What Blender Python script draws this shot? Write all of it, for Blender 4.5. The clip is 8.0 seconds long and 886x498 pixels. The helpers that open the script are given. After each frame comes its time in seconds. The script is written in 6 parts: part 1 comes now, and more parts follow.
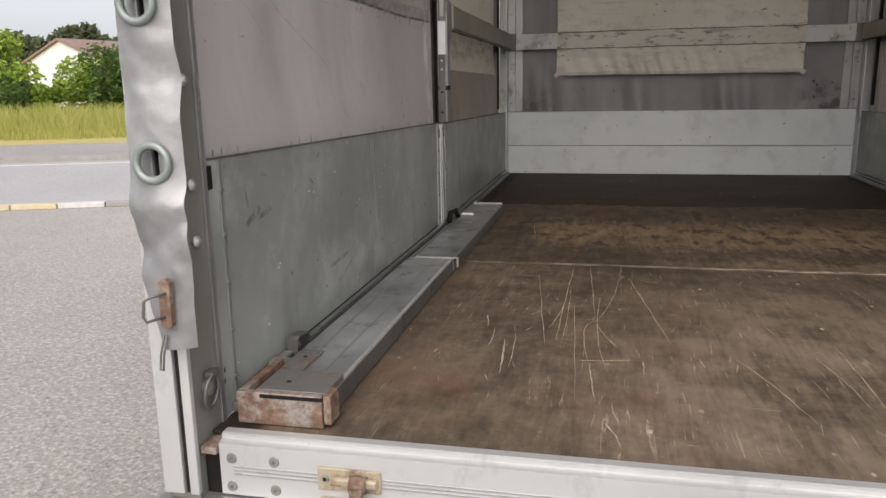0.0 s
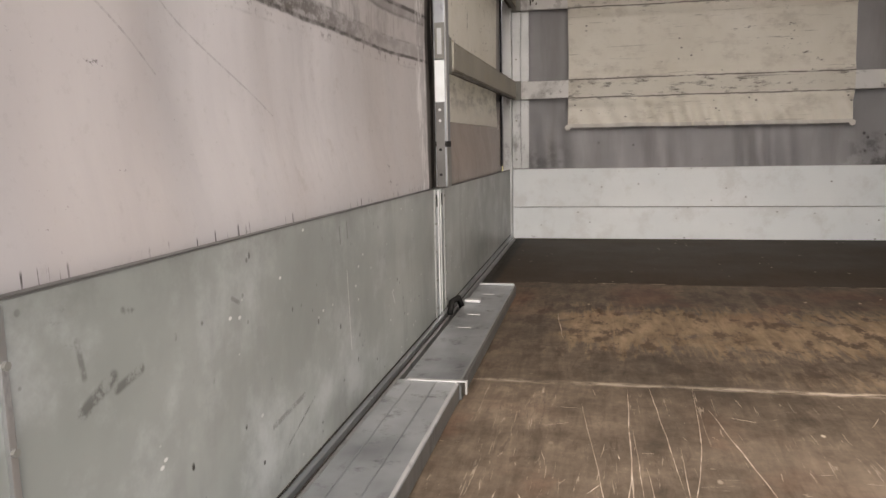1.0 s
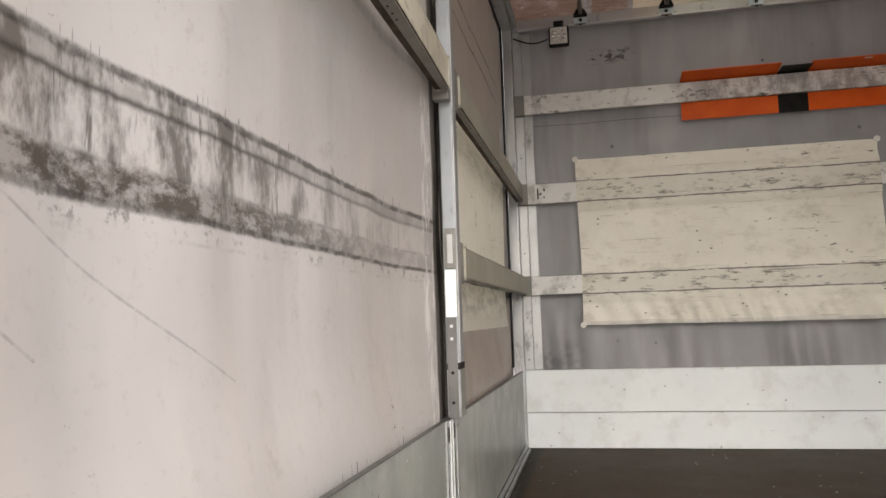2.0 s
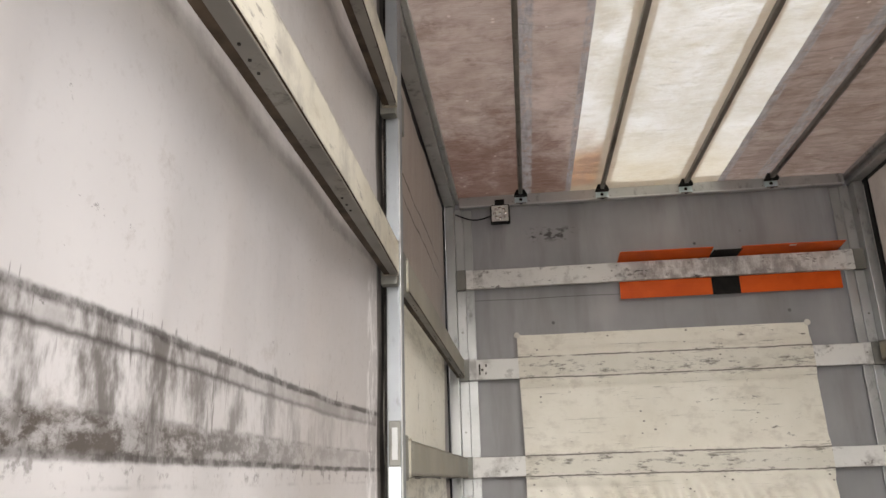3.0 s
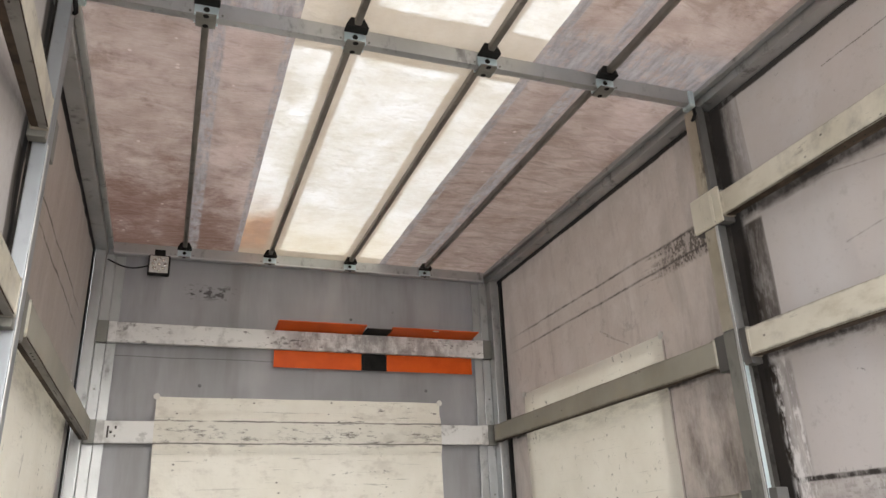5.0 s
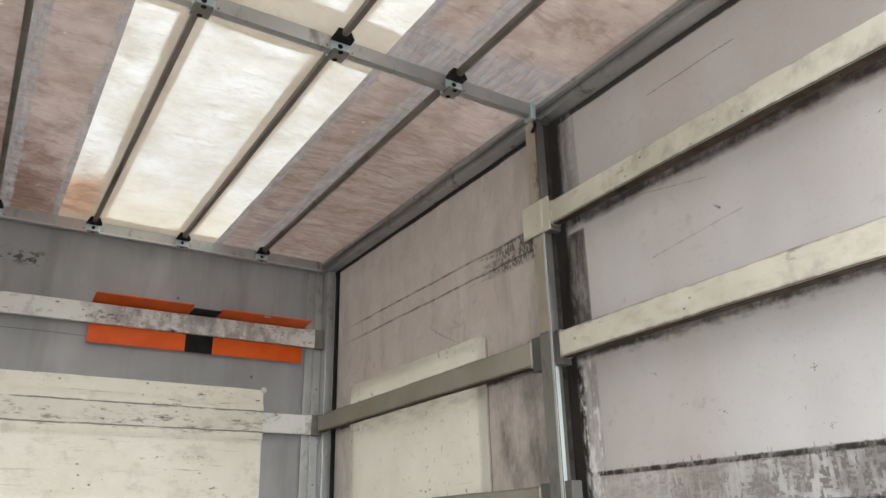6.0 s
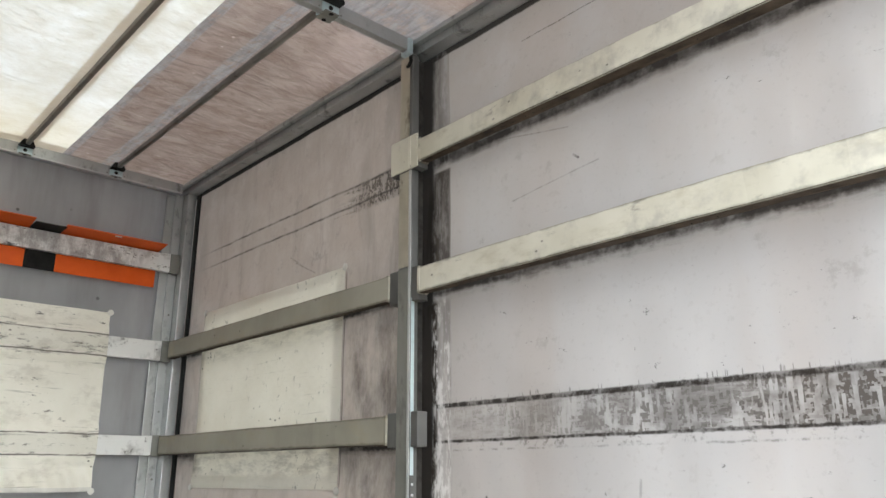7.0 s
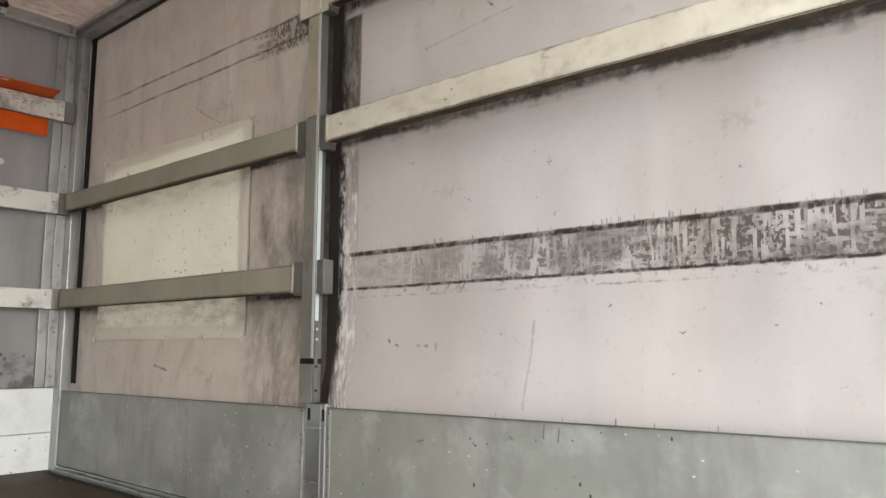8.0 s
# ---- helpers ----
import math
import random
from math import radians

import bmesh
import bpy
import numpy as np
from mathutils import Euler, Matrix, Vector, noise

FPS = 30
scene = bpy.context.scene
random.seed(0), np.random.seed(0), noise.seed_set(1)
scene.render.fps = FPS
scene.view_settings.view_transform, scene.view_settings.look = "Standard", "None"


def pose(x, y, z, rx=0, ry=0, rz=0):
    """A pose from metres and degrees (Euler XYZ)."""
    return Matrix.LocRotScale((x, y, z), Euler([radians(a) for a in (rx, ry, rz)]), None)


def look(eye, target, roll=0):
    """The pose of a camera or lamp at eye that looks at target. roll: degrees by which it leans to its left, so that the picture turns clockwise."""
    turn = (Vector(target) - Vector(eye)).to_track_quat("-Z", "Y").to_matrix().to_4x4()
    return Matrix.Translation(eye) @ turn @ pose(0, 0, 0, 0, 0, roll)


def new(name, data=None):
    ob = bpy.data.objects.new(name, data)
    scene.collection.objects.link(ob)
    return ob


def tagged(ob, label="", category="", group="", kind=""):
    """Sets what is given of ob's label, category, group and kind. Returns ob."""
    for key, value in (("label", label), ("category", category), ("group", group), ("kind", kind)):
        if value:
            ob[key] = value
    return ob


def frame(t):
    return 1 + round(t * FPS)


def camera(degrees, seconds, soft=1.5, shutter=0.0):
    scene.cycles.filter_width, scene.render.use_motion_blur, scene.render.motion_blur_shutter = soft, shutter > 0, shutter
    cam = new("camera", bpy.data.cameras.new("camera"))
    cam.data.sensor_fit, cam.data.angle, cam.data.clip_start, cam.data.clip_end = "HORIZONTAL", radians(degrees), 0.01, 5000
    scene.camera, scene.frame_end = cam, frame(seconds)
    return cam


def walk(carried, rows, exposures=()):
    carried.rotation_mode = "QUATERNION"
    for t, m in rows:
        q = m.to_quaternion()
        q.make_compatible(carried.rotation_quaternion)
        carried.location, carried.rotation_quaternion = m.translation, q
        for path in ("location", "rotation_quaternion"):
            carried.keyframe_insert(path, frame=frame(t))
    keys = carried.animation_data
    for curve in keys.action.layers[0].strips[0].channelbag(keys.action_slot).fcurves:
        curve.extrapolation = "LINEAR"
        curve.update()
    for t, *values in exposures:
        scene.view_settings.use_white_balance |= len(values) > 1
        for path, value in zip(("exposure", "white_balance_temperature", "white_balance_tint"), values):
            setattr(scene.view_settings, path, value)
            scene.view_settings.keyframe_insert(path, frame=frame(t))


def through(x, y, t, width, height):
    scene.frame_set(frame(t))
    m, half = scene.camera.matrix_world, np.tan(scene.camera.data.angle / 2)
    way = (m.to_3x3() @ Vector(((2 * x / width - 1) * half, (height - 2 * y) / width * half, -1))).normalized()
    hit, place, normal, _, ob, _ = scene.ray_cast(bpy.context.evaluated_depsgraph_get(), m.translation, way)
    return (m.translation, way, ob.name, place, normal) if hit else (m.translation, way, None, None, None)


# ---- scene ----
cam = camera(61.2, 8.0)
PATH = [
    (0, (0.598, 0.44, 0.524), (0.176, 2.348, 0.101), -1.0),
    (0.5, (0.528, 0.764, 0.514), (0.115, 2.684, 0.133), -1.1),
    (1, (0.447, 1.04, 0.535), (0.043, 2.977, 0.244), -1.2),
    (1.5, (0.376, 1.24, 0.568), (-0.013, 3.201, 0.488), -1.8),
    (2, (0.353, 1.352, 0.638), (-0.039, 3.304, 0.818), -1.8),
    (2.2, (0.345, 1.376, 0.661), (-0.047, 3.316, 0.949), -1.9),
    (3.3, (0.295, 1.417, 0.729), (0.228, 3.31, 1.373), -1.9),
    (3.5, (0.287, 1.42, 0.733), (0.312, 3.307, 1.394), -2.2),
    (4, (0.315, 1.419, 0.723), (0.548, 3.279, 1.419), -2.4),
    (4.5, (0.335, 1.412, 0.724), (0.779, 3.226, 1.439), -2.5),
    (6, (0.392, 1.38, 0.68), (1.397, 2.953, 1.396), -1.3),
    (6.5, (0.416, 1.377, 0.666), (1.574, 2.864, 1.333), -0.7),
    (7, (0.427, 1.37, 0.65), (1.726, 2.78, 1.22), -0.2),
    (7.5, (0.442, 1.367, 0.617), (1.863, 2.708, 1.044), 0.0),
    (8, (0.46, 1.359, 0.571), (1.957, 2.661, 0.824), 0.2),
]
EXPOSURES = [(0.0, 0.65, 7300, 15), (0.5, 1.02, 7450, 17), (1.0, 1.55, 7600, 17), (1.5, 1.85, 7600, 17), (2.0, 1.98, 7500, 13), (3.5, 2.38, 7200, 12), (4.5, 2.56, 7100, 12), (6.0, 2.52, 6900, 7), (7.0, 2.55, 6700, 5), (8.0, 2.45, 7300, 10)]
walk(cam, [(t, look(eye, target, roll)) for t, eye, target, roll in PATH], EXPOSURES)

# ---- world and sun: bright overcast ----
world = bpy.data.worlds.new("sky")
scene.world = world
world.use_nodes = True
wn = world.node_tree
bg = wn.nodes["Background"]
sky = wn.nodes.new("ShaderNodeTexSky")
sky.sky_type = "NISHITA"
sky.sun_disc = False
sky.sun_elevation = radians(43)
sky.sun_rotation = radians(172)
sky.dust_density = 4.0
soften = wn.nodes.new("ShaderNodeHueSaturation")
soften.inputs["Saturation"].default_value = 0.45
wn.links.new(sky.outputs[0], soften.inputs["Color"])
cloud = wn.nodes.new("ShaderNodeMixRGB")
cloud.inputs[0].default_value = 0.55
cloud.inputs[2].default_value = (3.1, 3.66, 4.5, 1)
wn.links.new(soften.outputs[0], cloud.inputs[1])
wn.links.new(cloud.outputs[0], bg.inputs["Color"])
bg.inputs["Strength"].default_value = 0.15
sun_data = bpy.data.lights.new("sun", "SUN")
sun_data.energy = 1.65
sun_data.angle = radians(75)
sun_data.color = (0.95, 0.98, 1.0)
sun = new("sun", sun_data)
sun.matrix_world = look((1.5, -11.0, 10.5), (0, 0, 0))

# ---- sizes ----
W = 1.93          # between the side boards
FRONT = 5.0       # face of the front board
TAIL = 1.40       # face of the tail rail
ROOF = 2.10
GROUND = -0.95
POST = 3.149      # middle posts
LOCK = 3.13       # gap between the side boards, below the posts
LEVELS = ((1.610, 1.702), (1.168, 1.262), (0.728, 0.815))
RAILS = (0.347, 0.748, 1.152, 1.556)
LIGHT_STRIP = (0.60, 1.32)
PATCH_SPAN = {-1: (3.47, 4.76), 1: (3.585, 4.72)}   # the welded patches in the side walls


# ---- node materials ----
class Nodes:
    def __init__(self, name, local=False):
        self.m = bpy.data.materials.new(name)
        self.m.use_nodes = True
        self.t = self.m.node_tree
        self.t.nodes.clear()
        self.out = self.t.nodes.new("ShaderNodeOutputMaterial")
        if local:
            tc = self.t.nodes.new("ShaderNodeTexCoord")
            info = self.t.nodes.new("ShaderNodeObjectInfo")
            add = self.t.nodes.new("ShaderNodeVectorMath")
            add.operation = "MULTIPLY_ADD"
            comb = self.t.nodes.new("ShaderNodeCombineXYZ")
            for i in range(3):
                self.t.links.new(info.outputs["Random"], comb.inputs[i])
            self.t.links.new(comb.outputs[0], add.inputs[0])
            add.inputs[1].default_value = (7.3, 5.1, 9.7)
            self.t.links.new(tc.outputs["Object"], add.inputs[2])
            self.pos = add.outputs[0]
            self.random = info.outputs["Random"]
            self.own = tc.outputs["Object"]
        else:
            self.pos = self.t.nodes.new("ShaderNodeNewGeometry").outputs["Position"]
        sp = self.t.nodes.new("ShaderNodeSeparateXYZ")
        self.link(self.pos, sp.inputs[0])
        self.x, self.y, self.z = sp.outputs

    def link(self, a, socket):
        if isinstance(a, bpy.types.NodeSocket):
            self.t.links.new(a, socket)
        elif isinstance(a, (tuple, list)) and len(a) == 3 and socket.type == "RGBA":
            socket.default_value = (*a, 1)
        else:
            socket.default_value = a

    def scaled(self, s, vec=None):
        n = self.t.nodes.new("ShaderNodeVectorMath")
        n.operation = "MULTIPLY"
        self.link(vec or self.pos, n.inputs[0])
        n.inputs[1].default_value = s
        return n.outputs[0]

    def noise(self, scale, detail=4.0, rough=0.55, stretch=None, distort=0.0, vec=None):
        n = self.t.nodes.new("ShaderNodeTexNoise")
        v = vec or self.pos
        self.link(self.scaled(stretch, v) if stretch else v, n.inputs["Vector"])
        n.inputs["Scale"].default_value = scale
        n.inputs["Detail"].default_value = detail
        n.inputs["Roughness"].default_value = rough
        n.inputs["Distortion"].default_value = distort
        return n.outputs["Fac"]

    def cells(self, scale, stretch=None, feature="F1"):
        n = self.t.nodes.new("ShaderNodeTexVoronoi")
        n.feature = feature
        self.link(self.scaled(stretch) if stretch else self.pos, n.inputs["Vector"])
        n.inputs["Scale"].default_value = scale
        return n.outputs["Distance"]

    def blocks(self, stretch, shift=0.0):
        """A random value for each of many upright rectangular cells."""
        n = self.t.nodes.new("ShaderNodeTexVoronoi")
        n.distance = "CHEBYCHEV"
        n.inputs["Randomness"].default_value = 0.75
        v = self.t.nodes.new("ShaderNodeVectorMath")
        v.operation = "MULTIPLY_ADD"
        self.link(self.pos, v.inputs[0])
        v.inputs[1].default_value = stretch
        v.inputs[2].default_value = (shift, shift, shift)
        self.link(v.outputs[0], n.inputs["Vector"])
        n.inputs["Scale"].default_value = 1.0
        sp = self.t.nodes.new("ShaderNodeSeparateColor")
        self.link(n.outputs["Color"], sp.inputs[0])
        return sp.outputs[0]

    def math(self, op, a, b=0.0, clamp=False):
        n = self.t.nodes.new("ShaderNodeMath")
        n.operation = op
        n.use_clamp = clamp
        self.link(a, n.inputs[0])
        self.link(b, n.inputs[1])
        return n.outputs[0]

    def mul(self, *v):
        r = v[0]
        for o in v[1:]:
            r = self.math("MULTIPLY", r, o)
        return r

    def most(self, *v):
        r = v[0]
        for o in v[1:]:
            r = self.math("MAXIMUM", r, o)
        return r

    def step(self, v, a, b):
        n = self.t.nodes.new("ShaderNodeMapRange")
        n.interpolation_type = "SMOOTHSTEP"
        self.link(v, n.inputs["Value"])
        n.inputs["From Min"].default_value, n.inputs["From Max"].default_value = min(a, b), max(a, b)
        n.inputs["To Min"].default_value, n.inputs["To Max"].default_value = (0, 1) if a < b else (1, 0)
        return n.outputs["Result"]

    def band(self, v, lo, hi, soft=0.01):
        return self.mul(self.step(v, lo - soft, lo + soft), self.step(v, hi + soft, hi - soft))

    def mix(self, fac, a, b, how="MIX"):
        n = self.t.nodes.new("ShaderNodeMixRGB")
        n.blend_type = how
        self.link(fac, n.inputs[0])
        self.link(a, n.inputs[1])
        self.link(b, n.inputs[2])
        return n.outputs[0]

    def ramp(self, fac, *stops):
        n = self.t.nodes.new("ShaderNodeValToRGB")
        e = n.color_ramp.elements
        while len(e) < len(stops):
            e.new(0.5)
        for el, (p, c) in zip(e, stops):
            el.position = p
            el.color = (*c, 1)
        self.link(fac, n.inputs[0])
        return n.outputs[0]

    def bump(self, height, strength=0.3, dist=0.005, normal=None):
        n = self.t.nodes.new("ShaderNodeBump")
        n.inputs["Strength"].default_value = strength
        n.inputs["Distance"].default_value = dist
        self.link(height, n.inputs["Height"])
        if normal:
            self.link(normal, n.inputs["Normal"])
        return n.outputs[0]

    def scratch(self, a, b, width, wobble=None):
        """A mask for one thin line from a to b across the surface."""
        v = wobble or self.pos
        d = Vector(b) - Vector(a)
        sub = self.t.nodes.new("ShaderNodeVectorMath")
        sub.operation = "SUBTRACT"
        self.link(v, sub.inputs[0])
        sub.inputs[1].default_value = a
        dot = self.t.nodes.new("ShaderNodeVectorMath")
        dot.operation = "DOT_PRODUCT"
        self.link(sub.outputs[0], dot.inputs[0])
        dot.inputs[1].default_value = d / d.length_squared
        h = self.math("ADD", dot.outputs["Value"], 0.0, clamp=True)
        onto = self.t.nodes.new("ShaderNodeVectorMath")
        onto.operation = "SCALE"
        onto.inputs[0].default_value = d
        self.link(h, onto.inputs["Scale"])
        dist = self.t.nodes.new("ShaderNodeVectorMath")
        dist.operation = "DISTANCE"
        self.link(sub.outputs[0], dist.inputs[0])
        self.link(onto.outputs[0], dist.inputs[1])
        return self.step(dist.outputs["Value"], width, width * 0.35)

    def surface(self, color, rough=0.6, metal=0.0, normal=None, spec=0.5, through=None, amount=0.0):
        p = self.t.nodes.new("ShaderNodeBsdfPrincipled")
        self.link(color, p.inputs["Base Color"])
        self.link(rough, p.inputs["Roughness"])
        self.link(metal, p.inputs["Metallic"])
        self.link(spec, p.inputs["Specular IOR Level"])
        if normal:
            self.link(normal, p.inputs["Normal"])
        s = p.outputs[0]
        if through is not None:
            tr = self.t.nodes.new("ShaderNodeBsdfTranslucent")
            self.link(through, tr.inputs["Color"])
            if normal:
                self.link(normal, tr.inputs["Normal"])
            mx = self.t.nodes.new("ShaderNodeMixShader")
            self.link(amount, mx.inputs[0])
            self.t.links.new(s, mx.inputs[1])
            self.t.links.new(tr.outputs[0], mx.inputs[2])
            s = mx.outputs[0]
        self.t.links.new(s, self.out.inputs["Surface"])
        return self.m


def specks(n, scale, size, stretch=None):
    """Scattered small marks: the cores of random cells."""
    return n.step(n.cells(scale, stretch), size, size * 0.5)


def tarp_ground(n, side, bay):
    """Cloth colour of the side tarpaulin before the grime, with some light and shade put in."""
    blot = n.noise(5.5, 6, 0.7)
    if bay == "rear":
        col = n.ramp(n.noise(1.6, 3), (0.28, (0.37, 0.355, 0.355)), (0.72, (0.515, 0.502, 0.507)))
        col = n.mix(n.mul(n.step(n.noise(1.0, 3, 0.5, (2, 3.6, 0.55)), 0.42, 0.68), 0.30 if side < 0 else 0.5), col, (0.42, 0.365, 0.335))
        col = n.mix(n.mul(n.step(n.noise(17, 6, 0.72), 0.56, 0.70), n.step(n.noise(3.1, 3), 0.42, 0.60), 0.34), col, (0.24, 0.205, 0.185))
    else:
        # one cloth, toned darker left and paler right to imitate the light
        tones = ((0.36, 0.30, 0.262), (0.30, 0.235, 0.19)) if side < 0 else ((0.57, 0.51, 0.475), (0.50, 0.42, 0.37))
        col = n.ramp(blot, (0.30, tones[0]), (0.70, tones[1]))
        drag = n.noise(1.0, 5, 0.66, (6, 9, 2.2), 0.5)
        col = n.mix(n.mul(n.step(drag, 0.48, 0.70), 0.42), col, (0.27, 0.215, 0.18))
        col = n.mix(n.mul(n.step(n.noise(14, 6, 0.74), 0.53, 0.70), n.step(n.noise(2.7, 3), 0.36, 0.58), 0.45), col, (0.20, 0.16, 0.135))
        col = n.mix(n.mul(n.most(n.step(n.y, 4.72, 4.95), n.mul(n.step(n.y, 3.62, 3.30), 0.7)), n.step(drag, 0.36, 0.60), 0.45), col, (0.17, 0.14, 0.12))
    # shade under the roof, put into the cloth as a browner tint with height
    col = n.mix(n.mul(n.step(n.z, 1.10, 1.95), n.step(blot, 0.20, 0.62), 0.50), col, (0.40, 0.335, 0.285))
    return col, blot


def rubbed_band(n, side, blot, rear_wards, edge, crisp):
    """The empty third slat level: a rubbed band between black lines, heavier towards the rear."""
    l3 = LEVELS[2]
    top = l3[1] + (0.050 if side < 0 else 0.026)
    foot = l3[0] + (0.018 if side < 0 else 0.008)
    if side < 0:
        runs = n.noise(1.0, 5, 0.66, (14, 20, 9))
        inside = n.mul(n.step(runs, 0.40, 0.64), n.math("ADD", 0.20, n.mul(rear_wards, 0.62)))
        drops = n.mul(n.step(n.noise(1.0, 4, 0.66, (40, 52, 7)), 0.55, 0.68), n.math("ADD", 0.15, n.mul(rear_wards, 0.6)))
        inside = n.mul(n.most(inside, drops), n.band(edge, foot, top, 0.005))
        heavy = n.mul(n.band(edge, foot - 0.002, foot + 0.036, 0.008), n.math("ADD", 0.30, n.mul(rear_wards, 0.55)), n.math("ADD", 0.50, n.mul(n.step(n.noise(1.0, 6, 0.74, (16, 22, 34)), 0.38, 0.58), 0.6)))
        inside = n.most(inside, heavy, n.mul(n.band(edge, top - 0.028, top, 0.004), n.math("ADD", 0.16, n.mul(n.step(blot, 0.40, 0.60), 0.25))))
    else:
        charcoal = n.step(n.math("ADD", n.math("ADD", n.mul(n.noise(1.0, 5, 0.66, (3, 4.5, 26)), 0.55), n.mul(n.noise(1.0, 3, 0.5, (1, 2.6, 1)), 0.45)), n.mul(rear_wards, 0.15)), 0.36, 0.60)
        upright = n.step(n.blocks((3, 125, 20)), 0.62, 0.72)
        lying = n.step(n.blocks((3, 48, 120), 3.0), 0.66, 0.76)
        tiny = n.step(n.blocks((3, 190, 130), 7.0), 0.62, 0.70)
        fade = n.math("ADD", 0.20, n.mul(n.step(n.noise(9, 4, 0.6), 0.38, 0.60), 0.60))
        inside = n.mul(n.math("ADD", 0.10, n.mul(charcoal, n.math("ADD", 0.42, n.mul(rear_wards, 0.52)))), n.math("SUBTRACT", 1.0, n.mul(n.most(upright, n.mul(lying, 0.85), n.mul(tiny, 0.6)), fade)))
        inside = n.mul(n.most(n.mul(inside, 0.84), n.mul(n.step(n.noise(34, 6, 0.76), 0.60, 0.70), 0.45)), n.band(edge, foot, top, 0.004))
    broken = n.noise(1.0, 5, 0.75, (14, 22, 14))
    solid = n.math("ADD", 0.55, n.mul(n.step(broken, 0.40, 0.56), 0.4))
    lines = n.mul(n.most(n.band(crisp, foot - 0.005, foot + 0.003, 0.0025), n.band(crisp, top - (0.005 if side < 0 else 0.009), top + 0.005, 0.003)), solid)
    lines = n.most(lines, n.mul(n.band(crisp, foot - 0.029, foot - 0.025, 0.0025), n.step(broken, 0.46, 0.62), 0.25 if side < 0 else 0.5))
    if side < 0:
        lines = n.most(n.mul(lines, 0.8), n.mul(n.band(crisp, top - 0.027, top - 0.021, 0.004), n.math("ADD", 0.35, n.mul(rear_wards, 0.45))), n.mul(n.band(crisp, foot + 0.034, foot + 0.037, 0.003), n.step(broken, 0.40, 0.60), 0.5))
    hair = n.math("SUBTRACT", n.z, n.mul(n.noise(1.0, 2, 0.6, (70, 70, 0.5)), 0.030))
    lines = n.most(lines, n.mul(n.band(hair, top - 0.03, top, 0.003), n.step(n.z, top - 0.002, top + 0.001), n.step(n.noise(1.0, 2, 0.6, (150, 150, 3)), 0.60, 0.66), 0.5))
    tufts = n.mul(n.band(edge, foot - 0.022, foot, 0.008), n.step(n.noise(1.0, 4, 0.7, (30, 44, 40)), 0.54, 0.66), 0.5)
    return n.most(inside, tufts), lines


def post_strip(n, wide):
    """Grime on the reinforcing strip behind the middle post, with the gap's shade painted in: soft and hard masks, and
    pale rubs.
    """
    strip = n.band(n.y, POST - wide, POST + 0.02, 0.003)
    close = n.step(n.y, POST - wide, POST - 0.035)
    veil = n.noise(1.0, 5, 0.62, (18, 24, 2.4))
    worn = n.math("ADD", 0.72, n.mul(n.step(veil, 0.36, 0.60), 0.28))
    upper = n.band(n.z, 1.285, 1.60, 0.006)
    top = n.step(n.z, 1.69, 1.72)
    low = n.step(n.z, 1.18, 1.15)
    dark = n.most(n.mul(upper, n.math("ADD", 0.86, n.mul(close, 0.14))), n.mul(top, n.math("ADD", 0.40, n.mul(close, 0.50))), n.mul(low, n.math("ADD", n.mul(n.step(veil, 0.46, 0.60), 0.35), n.mul(n.step(n.y, POST - 0.105, POST - 0.045), 0.75))))
    dark = n.mul(strip, worn, dark)
    # the dark band hugging the post is its gap shade, painted in
    dark = n.most(dark, n.mul(n.band(n.y, POST - 0.048, POST + 0.02, 0.012), 0.85), n.mul(n.band(n.y, POST - wide - 0.003, POST - wide + 0.001, 0.002), n.most(upper, n.mul(top, 0.5), n.mul(low, 0.22)), 0.7))
    pale = n.mul(n.band(n.y, POST - 0.125, POST - 0.050, 0.012), n.step(n.noise(1.0, 6, 0.74, (18, 42, 13)), 0.46, 0.60), n.math("ADD", 0.15, n.mul(low, 0.6)))
    return dark, pale


